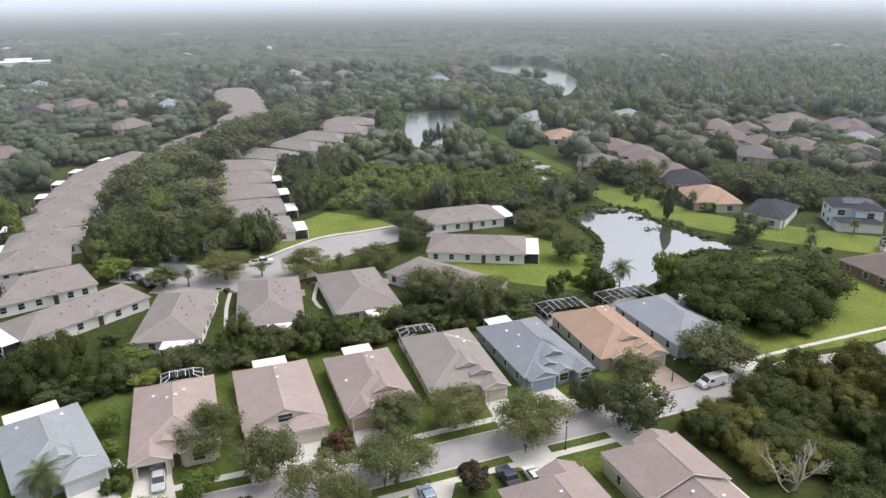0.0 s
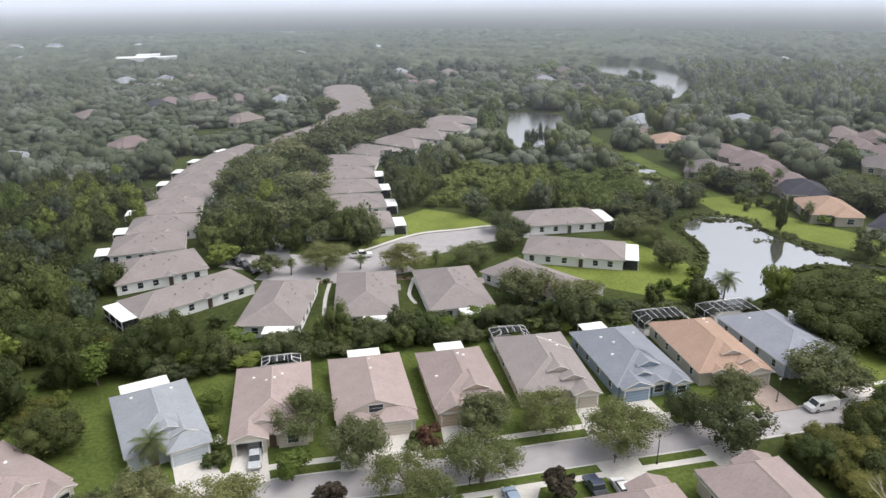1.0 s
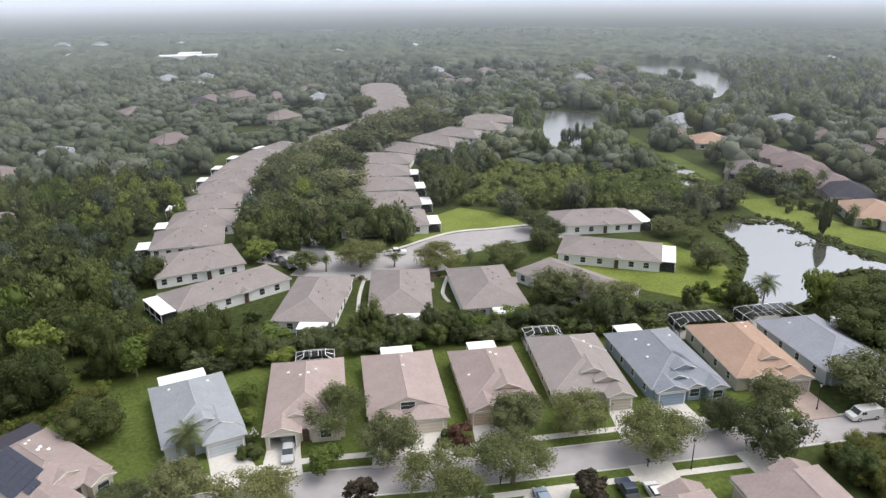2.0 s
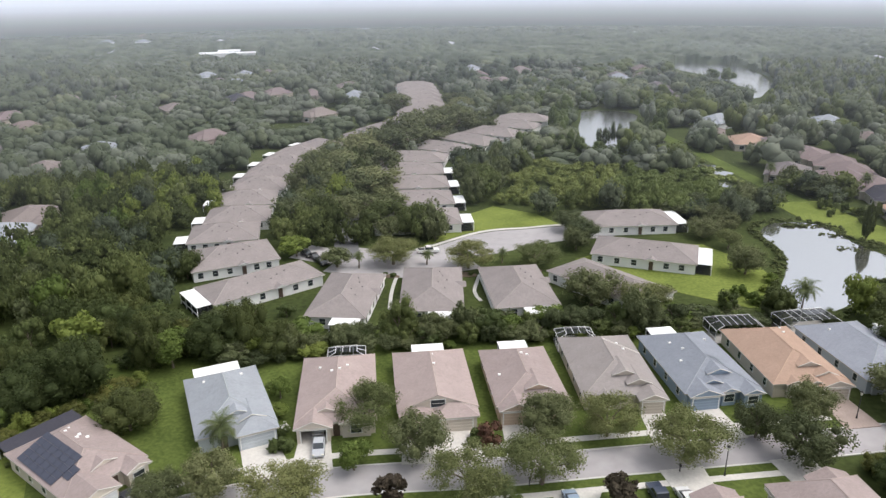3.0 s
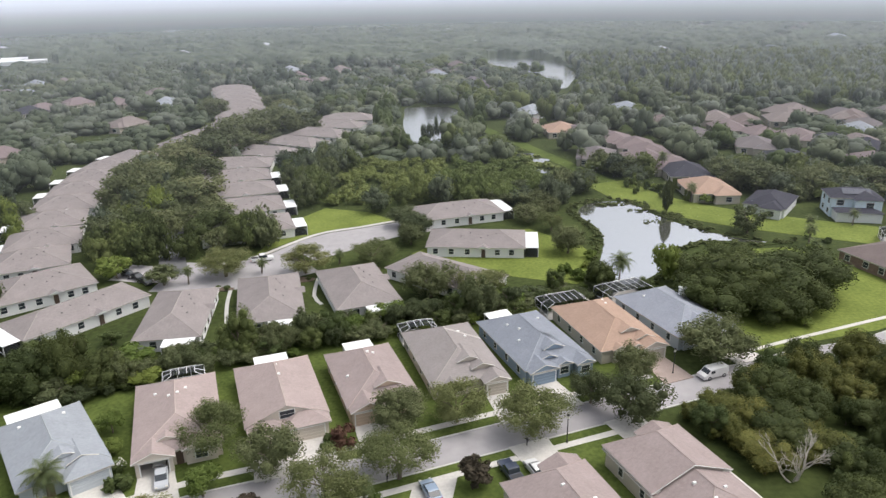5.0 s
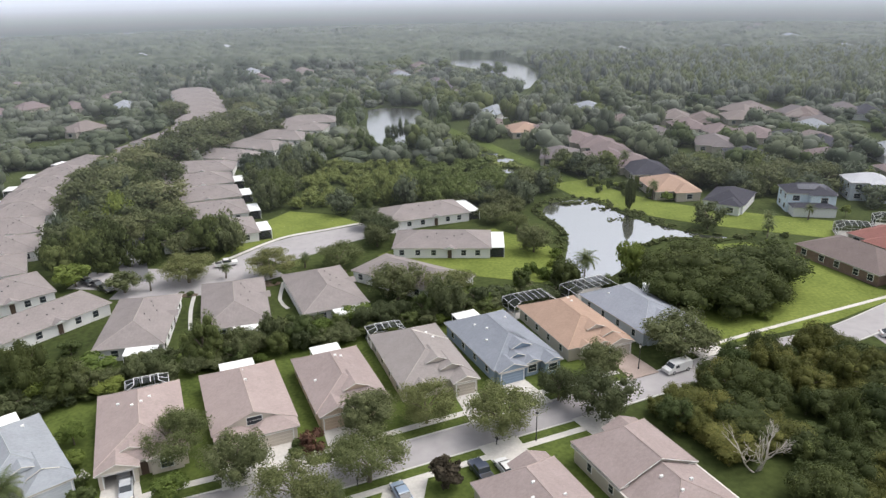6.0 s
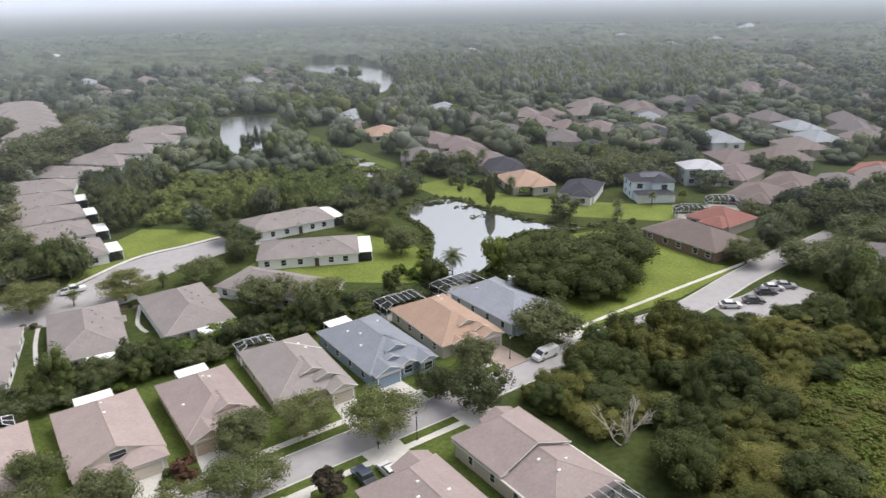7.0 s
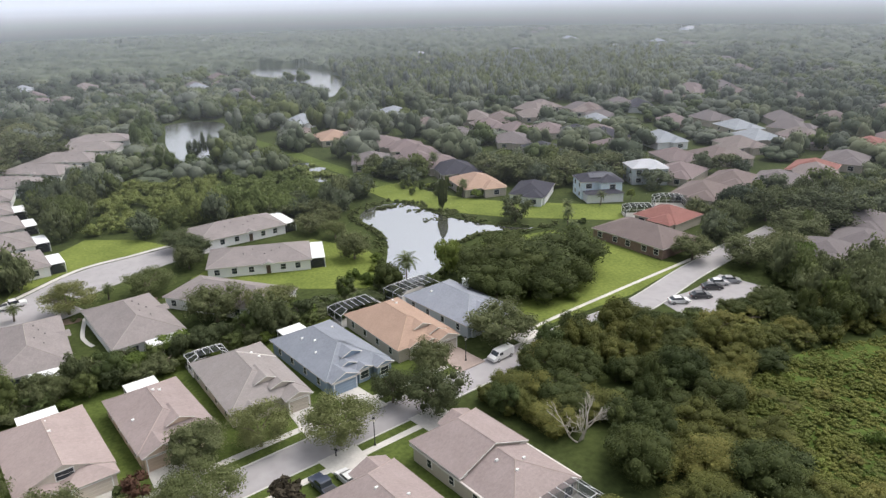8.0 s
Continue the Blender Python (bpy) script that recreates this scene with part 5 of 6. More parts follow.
# round the villas, the court and the pond
MID = [("live", -2.8, 141.3, 8.5, 6.6), ("street", 8.5, 139.5, 8.0, 6.2), ("street", -17.0, 161.5, 6.8, 6.0), ("street", -32.8, 156.5, 6.8, 6.0), ("live", -8.3, 175.0, 8.0, 5.6), ("shrub", -31.4, 152.2, 1.1, 1.2), ("shrub", -34.2, 152.4, 1.0, 1.3), ("shrub", -49.0, 147.4, 1.4, 1.3), ("shrub", -51.0, 147.8, 1.3, 1.2), ("dark", -96.5, 136.0, 7.5, 4.6), ("dark", -96.5, 120.0, 7.0, 4.0), ("dark", -94.0, 113.0, 7.0, 4.2), ("wood", -100.5, 128.0, 7.0, 4.2), ("dark", -86.5, 110.0, 6.0, 3.8), ("wood", -81.5, 110.5, 5.0, 3.2), ("wood", -76.2, 117.0, 4.2, 2.9), ("olive", -73.2, 117.2, 4.2, 2.8), ("wood", -70.0, 118.4, 3.8, 2.6), ("wood", -64.2, 121.6, 3.4, 2.4), ("street", -51.5, 155.2, 7.0, 5.4), ("lime", -77.5, 155.4, 6.0, 4.7), ("oak", -64.5, 150.5, 5.5, 4.6), ("oak", -75.4, 112.7, 4.6, 3.4), ("oak", -69.5, 115.0, 4.8, 4.4), ("dark", -52.2, 178.0, 8.5, 8.0), ("dark", -61.5, 180.0, 9.0, 8.0), ("oak", -46.0, 175.5, 6.5, 4.5), ("oak", -7.0, 181.0, 7.0, 5.2), ("oak", -10.5, 190.5, 6.5, 5.2)]
for x, y, h, r in ((-68, 190, 9, 7), (-58, 172, 7, 4.5), (-76, 184, 9, 7), (-84, 194, 9, 7), (-78, 206, 9.5, 7), (-89, 212, 9, 7), (-84, 226, 9.5, 7), (-96, 232, 9, 6.5), (-92, 246, 9, 7), (-96, 264, 9, 7)):
    plant("live", x, y, h, r, True, group="trees along the villa street")
for x, y, h, r in ((-66, 196, 10, 8), (-75, 212, 10.5, 8), (-84, 205, 10, 7.5), (-80, 238, 10.5, 8), (-90, 222, 10, 8), (-95, 258, 11, 8), (-102, 240, 10, 7), (-88, 262, 11, 8.5), (-84, 280, 11, 8.5), (-96, 276, 11, 8), (-80, 300, 11, 8.5), (-90, 296, 11, 8), (-72, 318, 11, 8), (-82, 316, 11, 8.5), (-74, 338, 11, 8.5), (-64, 330, 10, 7.5), (-80, 352, 8, 7.5), (-68, 356, 11, 8.5), (-82, 374, 7.5, 7.5), (-60, 374, 11, 8.5), (-107, 260, 9, 6.5), (-104, 277, 9, 7.5), (-95, 296, 8, 7), (-88, 314, 7.5, 7), (-84, 333, 7, 7), (-87, 392, 7.5, 7), (-94, 408, 7.5, 7), (-118, 372, 11, 7), (-122, 390, 11, 7.5)):
    plant("live", x, y, h, r, True, group="trees along the villa street")
for i in range(1, 6):
    plant("live", -82.5 - 4.7 * i, 160.5 + 15.6 * i, 9.5, 5.8, True, group="trees along the villa street")
for k, x, y, h, r in MID:
    plant(k, x, y, h, r, x < -60, group="trees round the court")
POOL = [("dark", 56.3, 141.5, 9, 7.0), ("dark", 64.8, 147.0, 9.5, 7.6), ("dark", 68.0, 135.5, 9.5, 7.8), ("dark", 77.3, 139.5, 9, 7.0), ("dark", 55.5, 130.5, 8, 5.6), ("dark", 66.4, 127.0, 8, 6.4), ("dark", 73.5, 130.5, 8, 6.0), ("dark", 61.0, 136.0, 10, 7.0), ("lime", 71.0, 124.5, 5, 3.4), ("live", 31.6, 166.5, 9.5, 7.2), ("live", 24.5, 192, 7.5, 5.5), ("live", 31, 197, 7.5, 5.5), ("street", 30, 184, 6, 4), ("live", 19.0, 209.0, 7, 6.0), ("live", 27.5, 206.0, 6.5, 5.5), ("oak", 34.0, 211.0, 6, 5.0), ("oak", 24.0, 214.0, 7, 6.0), ("wood", 43.8, 139.8, 4.5, 2.4), ("live", 109.5, 134.6, 8.5, 5.8), ("live", 120.5, 128.0, 9.5, 7.6), ("oak", 125, 142.5, 7, 5.0), ("live", 131, 127.5, 9, 7.2), ("live", 146, 138, 10, 9.5), ("live", 160, 143, 10, 8.5), ("oak", 137.5, 153.5, 7, 5.0)]
for k, x, y, h, r in POOL:
    plant(k, x, y, h, r, group="trees round the pond")
plant("lime", -75.0, 97.6, 10.5, 4.8)
plant("wood", -82.0, 103.0, 9, 4.2)
for x, y, r in ((31, 149.5, 2.4), (28.5, 154, 2.2), (36.2, 163, 2.0), (34, 157, 1.8), (25, 146, 2.6), (20, 141, 2.4)):
    plant("brush", x, y, r * 1.1, r)
YARD = random.Random(21)
for i in range(46):
    t = YARD.random()
    x, y = 60 + 62 * t + YARD.uniform(-4, 4), 222 - 42 * t + YARD.uniform(0, 9)
    if not any(abs(x - q[0]) < 8 and abs(y - q[1]) < 8 for q in KEEP) and not any(abs(x - hx + 4) < 10 and -20 < y - hy < 4 for hx, hy in ((97.5, 200.5), (118, 195), (142, 204))):
        plant(("shrub", "lime", "shrub", "shrub")[i % 4], x, y, YARD.uniform(1.4, 4.0), YARD.uniform(1.0, 2.4), True)
# hedge between the gardens and the villas
HEDGE = smooth_line([(-66, 104), (-52, 109), (-40, 115.5), (-26, 122), (-10, 127.5), (6, 133), (20, 137), (33, 143.5)], 3.6)
for i, p in enumerate(HEDGE):
    for o in (-3.6, -0.6, 2.6):
        w = LAST.uniform(-1.2, 1.2)
        k = ("wood", "hedge", "oak", "hedge", "wood", "lime")[(i * 5 + int(o)) % 6]
        plant(k, p.x - 0.37 * (o + w), p.y + 0.93 * (o + w), LAST.uniform(4.6, 6.6) * (0.55 if p.x > 15 else 0.75 if o < -3 else 0.8 if o > 2 else 1.15 if i % 3 == 0 else 1), LAST.uniform(2.5, 3.6), o > 2, group="hedge behind the gardens")


def inside(line, x, y):
    hit, n = False, len(line)
    for i in range(n):
        a, b = line[i], line[i - 1]
        if (a[1] > y) != (b[1] > y) and x < (b[0] - a[0]) * (y - a[1]) / (b[1] - a[1]) + a[0]:
            hit = not hit
    return hit


OPEN = [
    [(-86, 66), (-76, 44), (-62, 50), (54, 61), (48, 68), (44.5, 77), (40, 85), (36.5, 91), (60, 107), (86, 113), (84, 121), (108, 132), (124, 140), (116, 160), (96, 168), (88, 172), (62, 168), (48, 140), (40, 142), (20, 134), (-10, 124), (-40, 112), (-60, 102), (-74, 99), (-83, 92), (-80, 80)],
    [(-82, 150), (-66, 150), (-40, 148), (-18, 158), (0, 160), (30, 150), (40, 168), (30, 190), (8, 186), (-12, 200), (-24, 206), (-38, 209), (-44, 172), (-70, 166)],
    [(70, 110), (112, 105), (118, 118), (140, 134), (150, 145), (146, 152), (116, 138), (80, 122)],
    [(-84, 112), (-60, 106), (-40, 116), (-10, 128), (20, 138), (30, 150), (0, 160), (-40, 150), (-82, 152)],
    [(20, 160), (38, 160), (46, 185), (42, 206), (26, 203), (18, 186)],
    [(82, 166), (94, 158), (108, 164), (112, 174), (100, 182), (88, 180)],
    [(-96, 118), (-84, 124), (-72, 146), (-78, 152), (-92, 136), (-98, 126)],
    [(62, 208), (100, 182), (125, 168), (150, 180), (152, 197), (110, 188), (92, 193), (72, 226), (62, 224)],
    [(72, 55), (90, 44), (140, 58), (140, 84), (106, 88), (92, 87.5), (81, 81.5), (74, 77), (73.5, 70), (76, 66), (71, 61.5)],
]
BANK = smooth_line([(12, 345), (20, 325), (31, 296), (41, 269), (49, 247), (56, 232), (64, 211), (80, 194), (100, 182), (116, 174)], 8)
POOLS = [[(p.x, p.y) for p in q] for q in (POND, LAKE, FAR_LAKE)]
BOX = [(min(p[0] for p in q) - 4, max(p[0] for p in q) + 4, min(p[1] for p in q) - 4, max(p[1] for p in q) + 4) for q in POOLS]


def free(x, y, r, clear=0.0):
    """Whether a wild tree may stand there; clear: how far it must not stand before a roof."""
    for cx, cy, c, s, hx, hy in KEEP:
        dx, dy = x - cx, y - cy
        if abs(dx) < 40 and abs(dy) < 40 and abs(dx * c + dy * s) < hx + r * 0.4 and abs(dy * c - dx * s) < hy - 3 + r * 0.55:
            return False
        for k in ((clear, clear / 2) if clear > 0.06 else (clear,) if clear else ()):
            dx, dy = x * (1 + k) - cx, y * (1 + k) - cy
            if abs(dx) < 40 and abs(dy) < 40 and abs(dx * c + dy * s) < hx - 2 and abs(dy * c - dx * s) < hy - 3:
                return False
    for q, b in zip(POOLS, BOX):
        if b[0] < x < b[1] and b[2] < y < b[3] and (inside(q, x, y) or inside(q, x + r * 0.7, y) or inside(q, x - r * 0.7, y) or inside(q, x, y - r * 0.9)):
            return False
    if y > 280 and any(inside(POOLS[2], x * k, y * k) for k in (1.03, 1.07, 1.11, 1.15)) or any(inside(POOLS[1], x * k, y * k) for k in (1.02, 1.05, 1.08, 1.11)):
        return False
    if y < 240 and any(inside(q, x, y) for q in OPEN):
        return False
    if 0 < x < 130 and 160 < y < 350 and -(8.5 if y < 232 else 14.0) < offset_from(BANK, x, y) < (8.5 if y < 232 else 7.0):
        return False
    if y < 190 and x < 119 and abs(offset_from(STREET, x, y)) < (4.5 + r * 0.6 if x < 42 else 4.0):
        return False
    if x < -55 and 150 < y < 480 and abs(offset_from(VILLA_ROAD, x, y)) < 1.5:
        return False
    return True


WILD = random.Random(11)
FAR = {}
step = 6.4
for gy in range(0, 90):
    for gx in range(-110, 111):
        x, y = (gx + WILD.uniform(-0.42, 0.42)) * step, 40 + (gy + WILD.uniform(-0.42, 0.42)) * step
        dist = math.hypot(x, y)
        az = math.degrees(math.atan2(x, y))
        pick, grow, size = WILD.random(), WILD.random(), WILD.random()
        if not (-53 < az < 56) or dist < 52 or (x < 38 and y < 64) or math.hypot(x - 46.0, y - 76.5) < 5.5:
            continue
        town = x > 30 and y > 120 and (x + y > 250) and dist < 420
        marsh = -34 < x < 34 and 208 < y < 296
        r, h = 3.2 + 1.7 * size, 6.5 + 4.5 * grow
        if town:
            r, h = 3.6 + 3.2 * size, 5.5 + 3.2 * grow
            if pick > 0.90:
                continue
        if marsh and noise.noise((x * 0.03, y * 0.03, 0)) > -0.35:
            r, h = 2.6 + 1.2 * size, 3.0 + 1.8 * grow
        if 40 < x and y < 115:
            h = 4.6 + 2.4 * grow
            if x > 74 and y > 94:
                h = 3.4 + 1.2 * grow
            if x > 106 + 0.3 * (y - 90) and y > 84:
                h = 7.5 + 3 * grow
        if dist > 265:
            swell = noise.noise((x * 0.008, y * 0.008, 5.0))
            r, h = 4.6 + 5.4 * size ** 2, (4.0 + 7.0 * grow) * (1 + 0.4 * swell)
            pines = 9 < az < 36 and dist > 425
            if pines:
                r, h = 3.0 + 1.6 * size, 9.0 + 4.5 * grow
            if pick < (0.12 if pines else 0.52 - 0.25 * swell):
                continue
        if not free(x, y, r, (0.0 if x < -140 and dist < 330 else (0.05 if size < 0.35 else 0.0) if dist > 330 else 0.05 if not town else 0.0 if pick > (0.5 if x < 118 else 0.22) else 0.07 if x < 118 else 0.04) if dist > 200 else 0.0):
            continue
        patch = noise.noise((x * 0.018, y * 0.018, 3.0))
        if dist < 265:
            if marsh and h < 5.2:
                k = "brush"
            elif 40 < x and y < 115:
                k = "olive" if noise.noise((x * 0.07, y * 0.07, 0)) > -0.08 and y < 103 or x < 47 and y < 97 else "dark" if pick < 0.7 else "wood"
                if x > 106 + 0.3 * (y - 90) and y > 84:
                    k = "dark" if pick < 0.75 else "wood"
            elif town:
                k = "live" if pick < 0.6 else "wood"
            elif patch > 0.05 and pick < 0.28:
                k = "lime"
            else:
                k = "wood" if pick < 0.55 + patch * 0.4 else "oak" if pick < 0.85 else "dark"
            if x < -55 and k == "oak":
                k = "dark"
            if dist < 150 or (town and k == "live" and pick < 0.12):
                plant(k, x, y, h, r, dist > 125)
            else:
                leaf = "marsh" if marsh else {"brush": "lime", "lime": "lime", "olive": "olive", "dark": "oak", "oak": "moss", "live": "moss"}.get(k, k)
                if x < -50 and leaf in ("oak", "moss"):
                    leaf = "dark" if leaf == "oak" else "deep"
                vary = (pick * 23.7) % 1
                if vary < 0.35 and leaf in ("wood", "moss"):
                    leaf = "deep" if vary < 0.15 else "oak"
                FAR.setdefault((int((az + 60) // 20), leaf), []).append((x, y, h, r * 1.1, patch, pick))
        else:
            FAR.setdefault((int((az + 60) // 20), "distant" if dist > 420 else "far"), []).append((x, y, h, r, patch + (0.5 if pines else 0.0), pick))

# the dense thicket beside the street, and the low edge of the western woods
for gy in range(0, 26):
    for gx in range(0, 34):
        x, y = 36 + (gx + WILD.uniform(-0.45, 0.45)) * 3.4, 52 + (gy + WILD.uniform(-0.45, 0.45)) * 3.4
        pick, grow = WILD.random(), WILD.random()
        if math.degrees(math.atan2(x, y)) > 58 or not free(x, y, 2.0):
            continue
        if pick < 0.62 and abs(math.hypot(x - 47.0, y - 76.8)) > 4.6:
            plant("olive" if noise.noise((x * 0.07, y * 0.07, 0)) > -0.08 and y < 103 or x < 47 and y < 97 else "dark" if pick < 0.4 else "wood", x, y, 3.2 + (3.6 if x < 74 or y < 94 else 1.0) * grow, 2.0 + 1.2 * WILD.random(), pick > 0.3)
for x, y, h, r in ((38.2, 93.2, 4.5, 2.6), (40.6, 88.6, 4.2, 2.6), (42.8, 96.0, 5.5, 3.2), (43.4, 85.0, 4.4, 2.7), (46.5, 91.0, 6, 3.4), (49, 99.5, 6, 3.4)):
    plant("olive", x, y, h, r)
for i, (x, y) in enumerate(((50.0, 98.6), (53.2, 101.0), (57.6, 102.8), (61.4, 104.6), (65.8, 105.6), (70.2, 106.6), (73.6, 107.6), (55.6, 98.0), (62.0, 100.4), (68.6, 102.2))):
    plant("wood" if i % 3 == 1 else "olive", x, y, 7.4 + 1.1 * (i % 3), 3.3 + 0.4 * (i % 2))
for i, (x, y) in enumerate(((75, 101.4), (78.4, 100.2), (81.4, 99.0), (84.4, 96.4), (86.4, 93.0), (71.6, 99.0), (67.5, 97.4), (88.4, 90.2))):
    plant("wood" if i % 4 == 2 else "olive", x, y, 7.2 + 0.7 * (i % 3), 3.4 + 0.3 * (i % 2))
for i in range(70):  # low scrub breaking up the vines
    x, y = WILD.uniform(72, 118), WILD.uniform(50, 86)
    if inside(OPEN[-1], x, y) and noise.noise((x * 0.1, y * 0.1, 4.0)) > -0.1 - 0.02 * (84 - x):
        plant("olive" if i % 3 else "brush", x, y, WILD.uniform(1.2, 2.6), WILD.uniform(1.3, 2.4), True)
for i in range(9):
    plant(("wood", "dark", "olive")[i % 3], -92 + 3.2 * i, 101 + WILD.uniform(0, 5), 6 + 2.5 * WILD.random(), 3.4 + WILD.random())
for i in range(16):
    t = i / 15
    plant("olive" if i % 3 else "brush", -88 + 10 * t + WILD.uniform(-1.5, 1.5), 70 + 22 * t + WILD.uniform(-1, 1), 2.2 + WILD.random() * 1.4, 1.8 + WILD.random())

# woods too far off to count: many small crowns in one sheet per stretch
SMALL = {
    "mid": [crown(880 + i, 1, 0.0, 0.96, 15, 760, 0.060, 1, (0.26, 0.44), 0.56, 0.68, True, (0.7, 1.16)) for i in range(8)],
    "far": [crown(900 + i, 1, 0.05, 0.97, 9, 330, 0.060, 2, (0.40, 0.56), 0.66, 0.84, True, (0.86, 1.10), turn=0.5) for i in range(8)],
    "distant": [crown(950 + i, 1, 0.05, 0.97, 7, 120, 0.080, 1, (0.42, 0.58), 0.66, 0.88, True, (0.86, 1.10), turn=0.5) for i in range(8)],
    "last": [crown(970 + i, 1, 0.05, 0.95, 4, 10, 0.2, 1, (0.38, 0.55), 0.5, 0.95) for i in range(5)]}


def woods(spots, rough, material, label):
    V, T, Q, k = [], [], [], 0
    r = random.Random(len(spots))
    for x, y, h, w in spots:
        v, t, q = SMALL[rough][r.randrange(len(SMALL[rough]))]
        a = r.uniform(0, 6.28)
        c, s = math.cos(a), math.sin(a)
        m = np.array([[c * w, -s * w, 0], [s * w, c * w, 0], [0, 0, h]])
        V.append(v @ m.T + np.array([x, y, 0]))
        T.append(t + k)
        Q.append(q + k)
        k += len(v)
    me = to_mesh("far_woods", np.concatenate(V), np.concatenate(T), np.concatenate(Q), material)
    return tagged(new("far_woods", me), label, "woods", "", "stuff")


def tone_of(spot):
    """Each far tree takes one of four greens, two of them paled for haze, some stretches greener than others."""
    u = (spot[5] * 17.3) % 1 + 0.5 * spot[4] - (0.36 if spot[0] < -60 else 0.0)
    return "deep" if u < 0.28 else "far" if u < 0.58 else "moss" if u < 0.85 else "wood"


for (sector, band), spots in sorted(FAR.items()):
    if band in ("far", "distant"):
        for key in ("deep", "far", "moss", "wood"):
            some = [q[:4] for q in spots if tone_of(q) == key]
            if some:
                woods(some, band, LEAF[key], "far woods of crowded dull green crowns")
    else:
        woods([q[:4] for q in spots], "mid", LEAF[band], "crowded woodland of rounded green crowns")
VINES = []
for i in range(8000):
    x, y = WILD.uniform(70, 140), WILD.uniform(44, 89)
    if inside(OPEN[-1], x, y):
        VINES.append((x, y, WILD.uniform(0.35, 0.9) * (1.1 + 1.3 * noise.noise((x * 0.16, y * 0.16, 2.0))), WILD.uniform(0.35, 0.95)))
tagged(woods(VINES, "last", LEAF["vine"], "low tangle of bright green vines over the clearing"), "", "vines").name = "vines"
SCRUB = []
for i in range(150):
    t = WILD.random()
    x, y = 15 + 36 * t + WILD.uniform(-8, 0.5), 325 - 92 * t + WILD.uniform(-6, 6)
    if not any(math.hypot(x - a, (y - b) / 1.5) < 3.6 for a, b in ((33.6, 275), (38.2, 266), (37, 250), (45, 242), (17.5, 319), (23, 305), (28.4, 291))) and not -4 < offset_from(CREEK_BANK, x, y) < 5:
        SCRUB.append((x, y, WILD.uniform(0.8, 2.0), WILD.uniform(1.0, 2.2)))
tagged(woods(SCRUB, "far", LEAF["marsh"], "low bushy scrub along the creek"), "", "scrub").name = "creek_scrub"
PADS = []
for cx, cy, rx, ry, n in ((53, 207.5, 5.5, 1.6, 60), (66.5, 194.5, 3.2, 3.0, 60), (71, 187, 1.8, 1.4, 26), (48, 206, 2, 1, 16), (59, 201, 4, 2, 14), (62, 190, 5, 3, 18)):
    for i in range(n):
        a, q = WILD.uniform(0, 6.28), WILD.random() ** 0.5
        PADS.append((cx + rx * q * math.cos(a), cy + ry * q * math.sin(a), WILD.uniform(0.25, 0.8), WILD.uniform(0.35, 0.8)))
tagged(woods(PADS, "last", LEAF["reed"], "patches of water plants on the pond"), "", "water plants").name = "water_plants"
REEDS = []
for p in POND:
    for i in range(5):
        q = p + Vector((WILD.uniform(-1.5, 1.5), WILD.uniform(-1.5, 1.5)))
        REEDS.append((q.x, q.y, WILD.uniform(0.4, 1.2), WILD.uniform(0.5, 1.1)))
tagged(woods(REEDS, "last", LEAF["reed"], "low reeds and grass along the pond edge"), "", "reeds").name = "reeds"


def canopy(near, far, rows, columns):
    """The closed roof of the distant woods: one sheet of uneven crowns, low round houses and water."""
    q = np.linspace(0, 1, rows)[:, None]
    r = near * (far / near) ** q
    a = np.radians(np.linspace(-54, 56, columns))[None, :]
    x, y = r * np.sin(a), r * np.cos(a)
    cell = 11.0
    top = np.zeros_like(x)
    for size, seed in ((cell, 1), (cell * 0.62, 2)):
        i0, j0 = np.floor(x / size), np.floor(y / size)
        for di in (-1, 0, 1):
            for dj in (-1, 0, 1):
                i, j = i0 + di, j0 + dj
                h = [np.abs(np.sin(i * k + j * m + seed * 7.1) * 43758.5) % 1 for k, m in ((12.99, 78.23), (39.35, 11.14), (73.16, 52.24))]
                dx, dy = (i + 0.15 + 0.7 * h[0]) * size - x, (j + 0.15 + 0.7 * h[1]) * size - y
                dome = 1 - (dx * dx + dy * dy) / (size * (0.62 + 0.3 * h[2])) ** 2
                top = np.maximum(top, np.sqrt(np.clip(dome, 0, 1)) * (4.5 + 5.5 * h[2]) * (1.0 if seed == 1 else 0.75))
    swell = 1 + 0.28 * np.sin(x * 0.011 + 1.3 * np.sin(y * 0.006)) * np.sin(y * 0.009 + 0.7)
    rough = np.random.default_rng(9).normal(size=x.shape)
    z = (top * swell + 0.3 * rough * (r / 900) ** 0.5) * np.clip((r - near) / 60, 0, 1)
    for cx, cy, _, _, hx, hy in KEEP:
        if math.hypot(cx, cy) > near - 40:
            along = (x * cx + y * cy) / math.hypot(cx, cy) - math.hypot(cx, cy)
            across = np.abs(x * cy - y * cx) / math.hypot(cx, cy)
            z *= 1 - 0.85 * ((across < hx + 3) & (along > -hy - 34) & (along < hy + 2))
    for line in (POOLS[2],):
        lx, ly = np.array(line).T
        box = (x > lx.min() - 30) & (x < lx.max() + 30) & (y > ly.min() - 60) & (y < ly.max() + 10)
        for m in zip(*np.nonzero(box)):
            if any(inside(line, x[m] * k, y[m] * k) for k in (1.0, 1.03, 1.06, 1.1, 1.14)):
                z[m] = -0.5
    v = np.stack([x, y, z], 2).reshape(-1, 3)
    k = np.arange(rows * columns).reshape(rows, columns)
    quad = np.stack([k[:-1, :-1], k[:-1, 1:], k[1:, 1:], k[1:, :-1]], 2).reshape(-1, 4)
    me = to_mesh("distant_woods", v, np.zeros((0, 3), int), quad, LEAF["canopy"])
    return tagged(new("distant_woods", me), "distant flat woods fading into haze", "woods", "", "stuff")


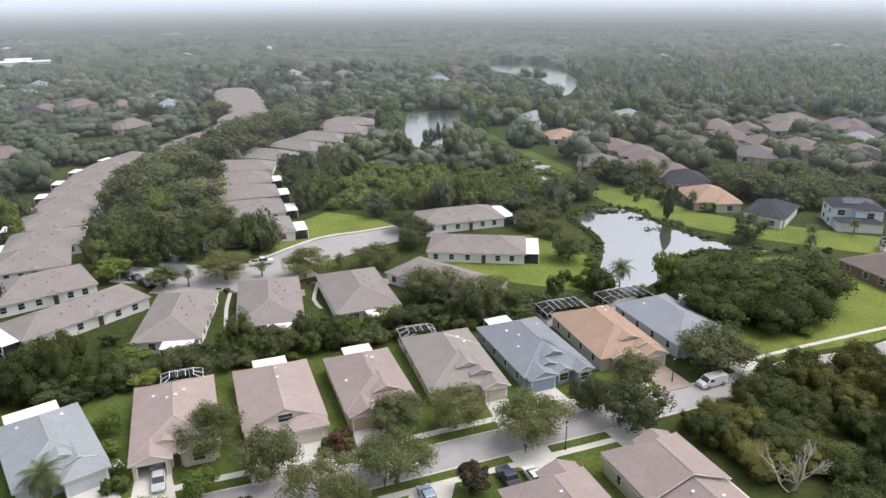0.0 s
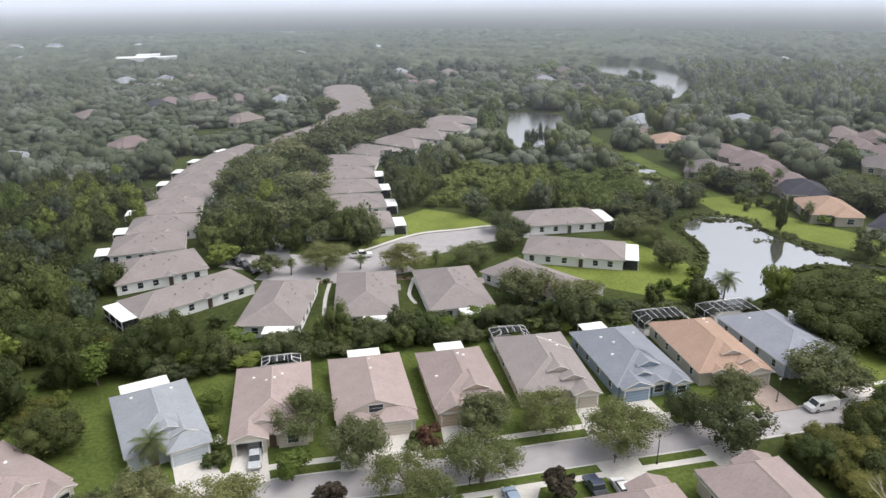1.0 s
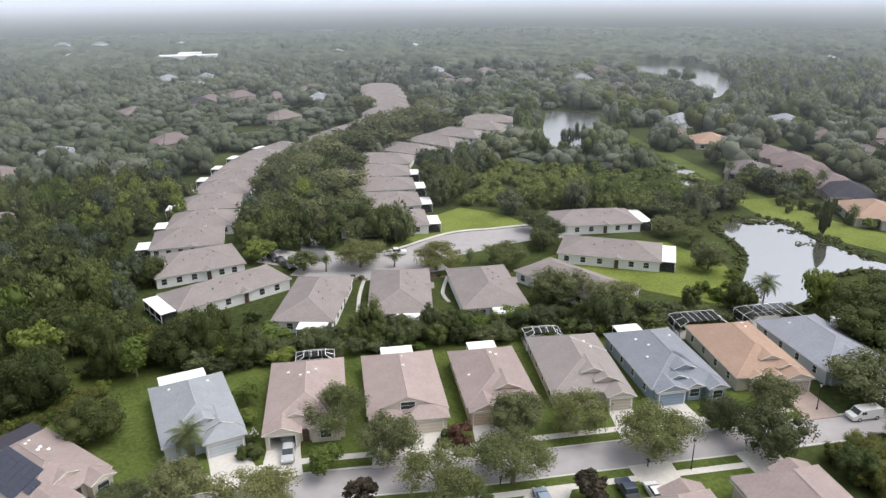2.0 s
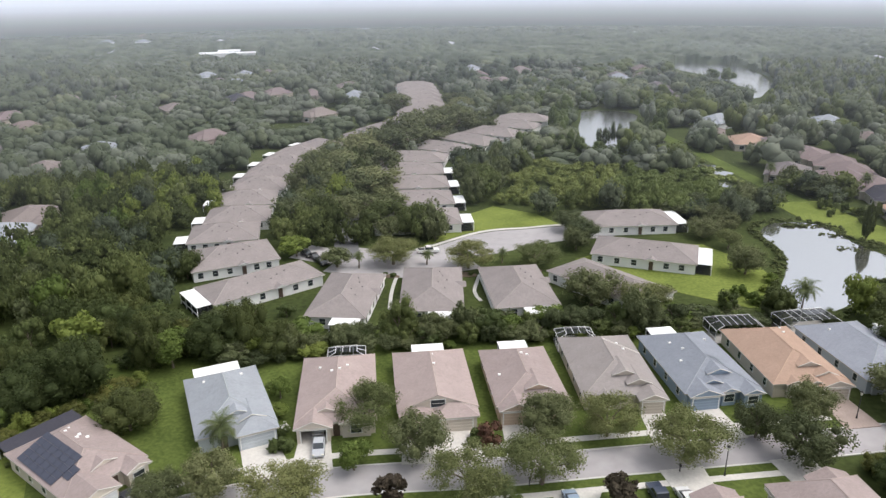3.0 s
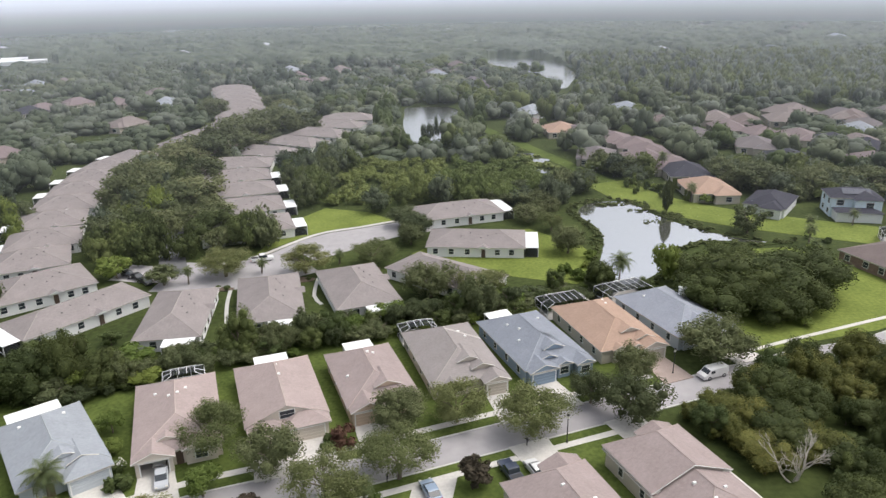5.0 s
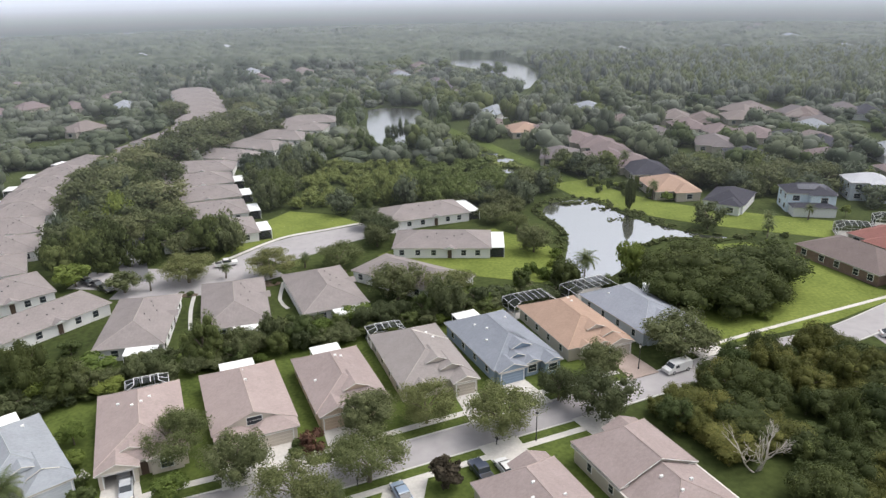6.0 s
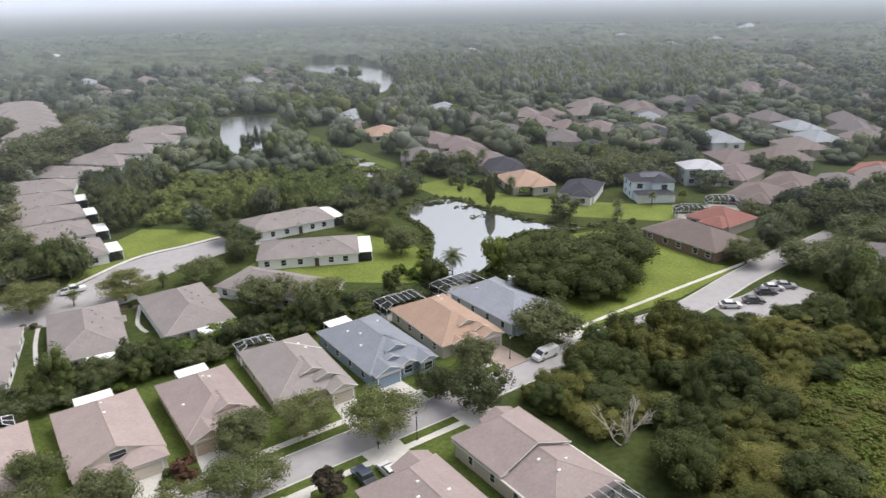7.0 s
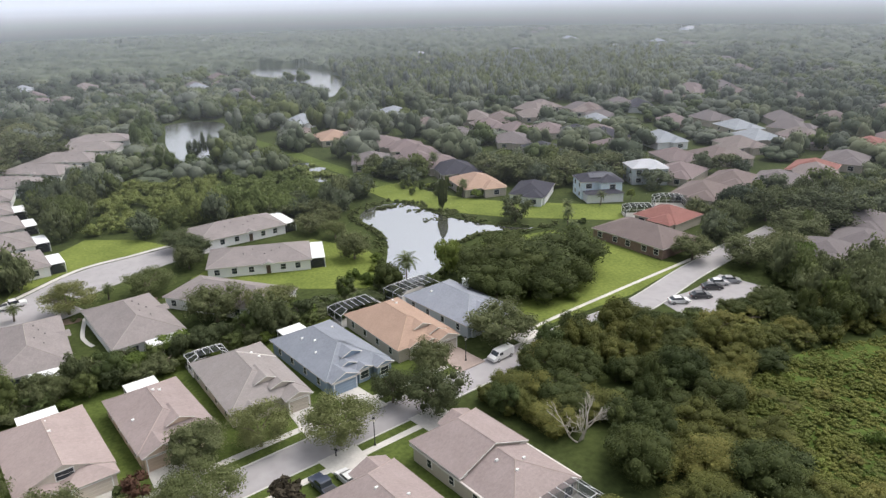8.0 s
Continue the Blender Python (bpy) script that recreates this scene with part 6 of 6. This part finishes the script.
canopy(590, 3400, 400, 840)
woods([(73, 548, 9, 7), (64, 560, 8, 6), (-26, 322, 12, 5), (-25, 306, 11, 5), (-20, 296, 8, 4), (-28, 340, 11, 5), (-28, 362, 11, 5), (-28, 384, 11, 5), (11, 302, 8, 3.5), (15, 312, 9, 3.6), (18, 330, 8, 3.6), (20, 352, 9, 4), (23, 372, 10, 5), (-14, 292, 6.5, 3.6), (-6, 289, 5.5, 3.4), (2, 290, 6, 3.6), (9, 294, 6.5, 3.4), (-18, 412, 9, 6), (-6, 414, 8, 6), (6, 412, 10, 7), (18, 408, 9, 6), (27, 396, 9, 5)], "far", LEAF["wood"], "clumps of trees at the edges of the far lakes")
woods([(-4.5, 304, 9, 2.0), (-1.8, 305.5, 11, 1.8), (-7.0, 303, 8, 1.9), (1.0, 306, 10, 1.9), (11.6, 320, 15, 2.2), (4.0, 303, 8, 2.0)], "mid", LEAF["deep"], "slim dark trees standing at the lake edge")


# ---------------------------------------------------------------- haze
def haze(near, far, low, high):
    """An added pale sheet that imitates aerial haze over the distant woods, clear where it begins and thicker with
    distance.
    """
    m = bpy.data.materials.new("mist")
    m.use_nodes = True
    n, l = m.node_tree.nodes, m.node_tree.links
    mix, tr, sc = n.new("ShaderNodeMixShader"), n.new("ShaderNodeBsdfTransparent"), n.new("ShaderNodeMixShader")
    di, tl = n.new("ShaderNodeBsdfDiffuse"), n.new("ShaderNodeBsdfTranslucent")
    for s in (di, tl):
        # pale blue of hazy air, given to the sheet as its colour
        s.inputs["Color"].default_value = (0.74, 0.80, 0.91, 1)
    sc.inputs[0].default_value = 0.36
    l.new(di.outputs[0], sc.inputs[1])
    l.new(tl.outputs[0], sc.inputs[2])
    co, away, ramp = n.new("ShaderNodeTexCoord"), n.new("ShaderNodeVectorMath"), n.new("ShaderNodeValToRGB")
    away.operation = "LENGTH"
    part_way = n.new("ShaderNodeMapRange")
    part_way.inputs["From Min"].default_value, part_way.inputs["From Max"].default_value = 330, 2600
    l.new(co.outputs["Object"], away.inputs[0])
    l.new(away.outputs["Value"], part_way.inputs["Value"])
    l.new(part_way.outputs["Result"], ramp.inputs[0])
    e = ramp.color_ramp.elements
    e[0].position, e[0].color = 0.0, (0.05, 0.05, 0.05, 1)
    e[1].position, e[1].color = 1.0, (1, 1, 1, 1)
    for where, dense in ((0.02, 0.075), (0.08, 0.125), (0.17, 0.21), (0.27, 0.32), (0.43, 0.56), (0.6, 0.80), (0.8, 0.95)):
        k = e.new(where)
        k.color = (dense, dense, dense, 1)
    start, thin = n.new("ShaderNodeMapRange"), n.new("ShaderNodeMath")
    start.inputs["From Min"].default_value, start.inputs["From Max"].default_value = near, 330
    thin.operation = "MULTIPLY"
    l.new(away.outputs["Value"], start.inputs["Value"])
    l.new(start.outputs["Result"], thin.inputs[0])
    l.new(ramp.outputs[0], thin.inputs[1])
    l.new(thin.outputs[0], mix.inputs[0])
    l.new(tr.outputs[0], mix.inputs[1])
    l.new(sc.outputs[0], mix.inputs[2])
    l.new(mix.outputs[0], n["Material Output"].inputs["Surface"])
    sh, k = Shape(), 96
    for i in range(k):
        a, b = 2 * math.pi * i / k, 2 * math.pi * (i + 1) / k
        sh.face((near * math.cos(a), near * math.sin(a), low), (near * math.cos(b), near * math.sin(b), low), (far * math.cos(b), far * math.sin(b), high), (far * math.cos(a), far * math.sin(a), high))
    return tagged(new("backdrop_mist", sh.mesh("backdrop_mist", m)), "thin pale sheet standing in for aerial haze over the distant woods", "mist", "", "structure")


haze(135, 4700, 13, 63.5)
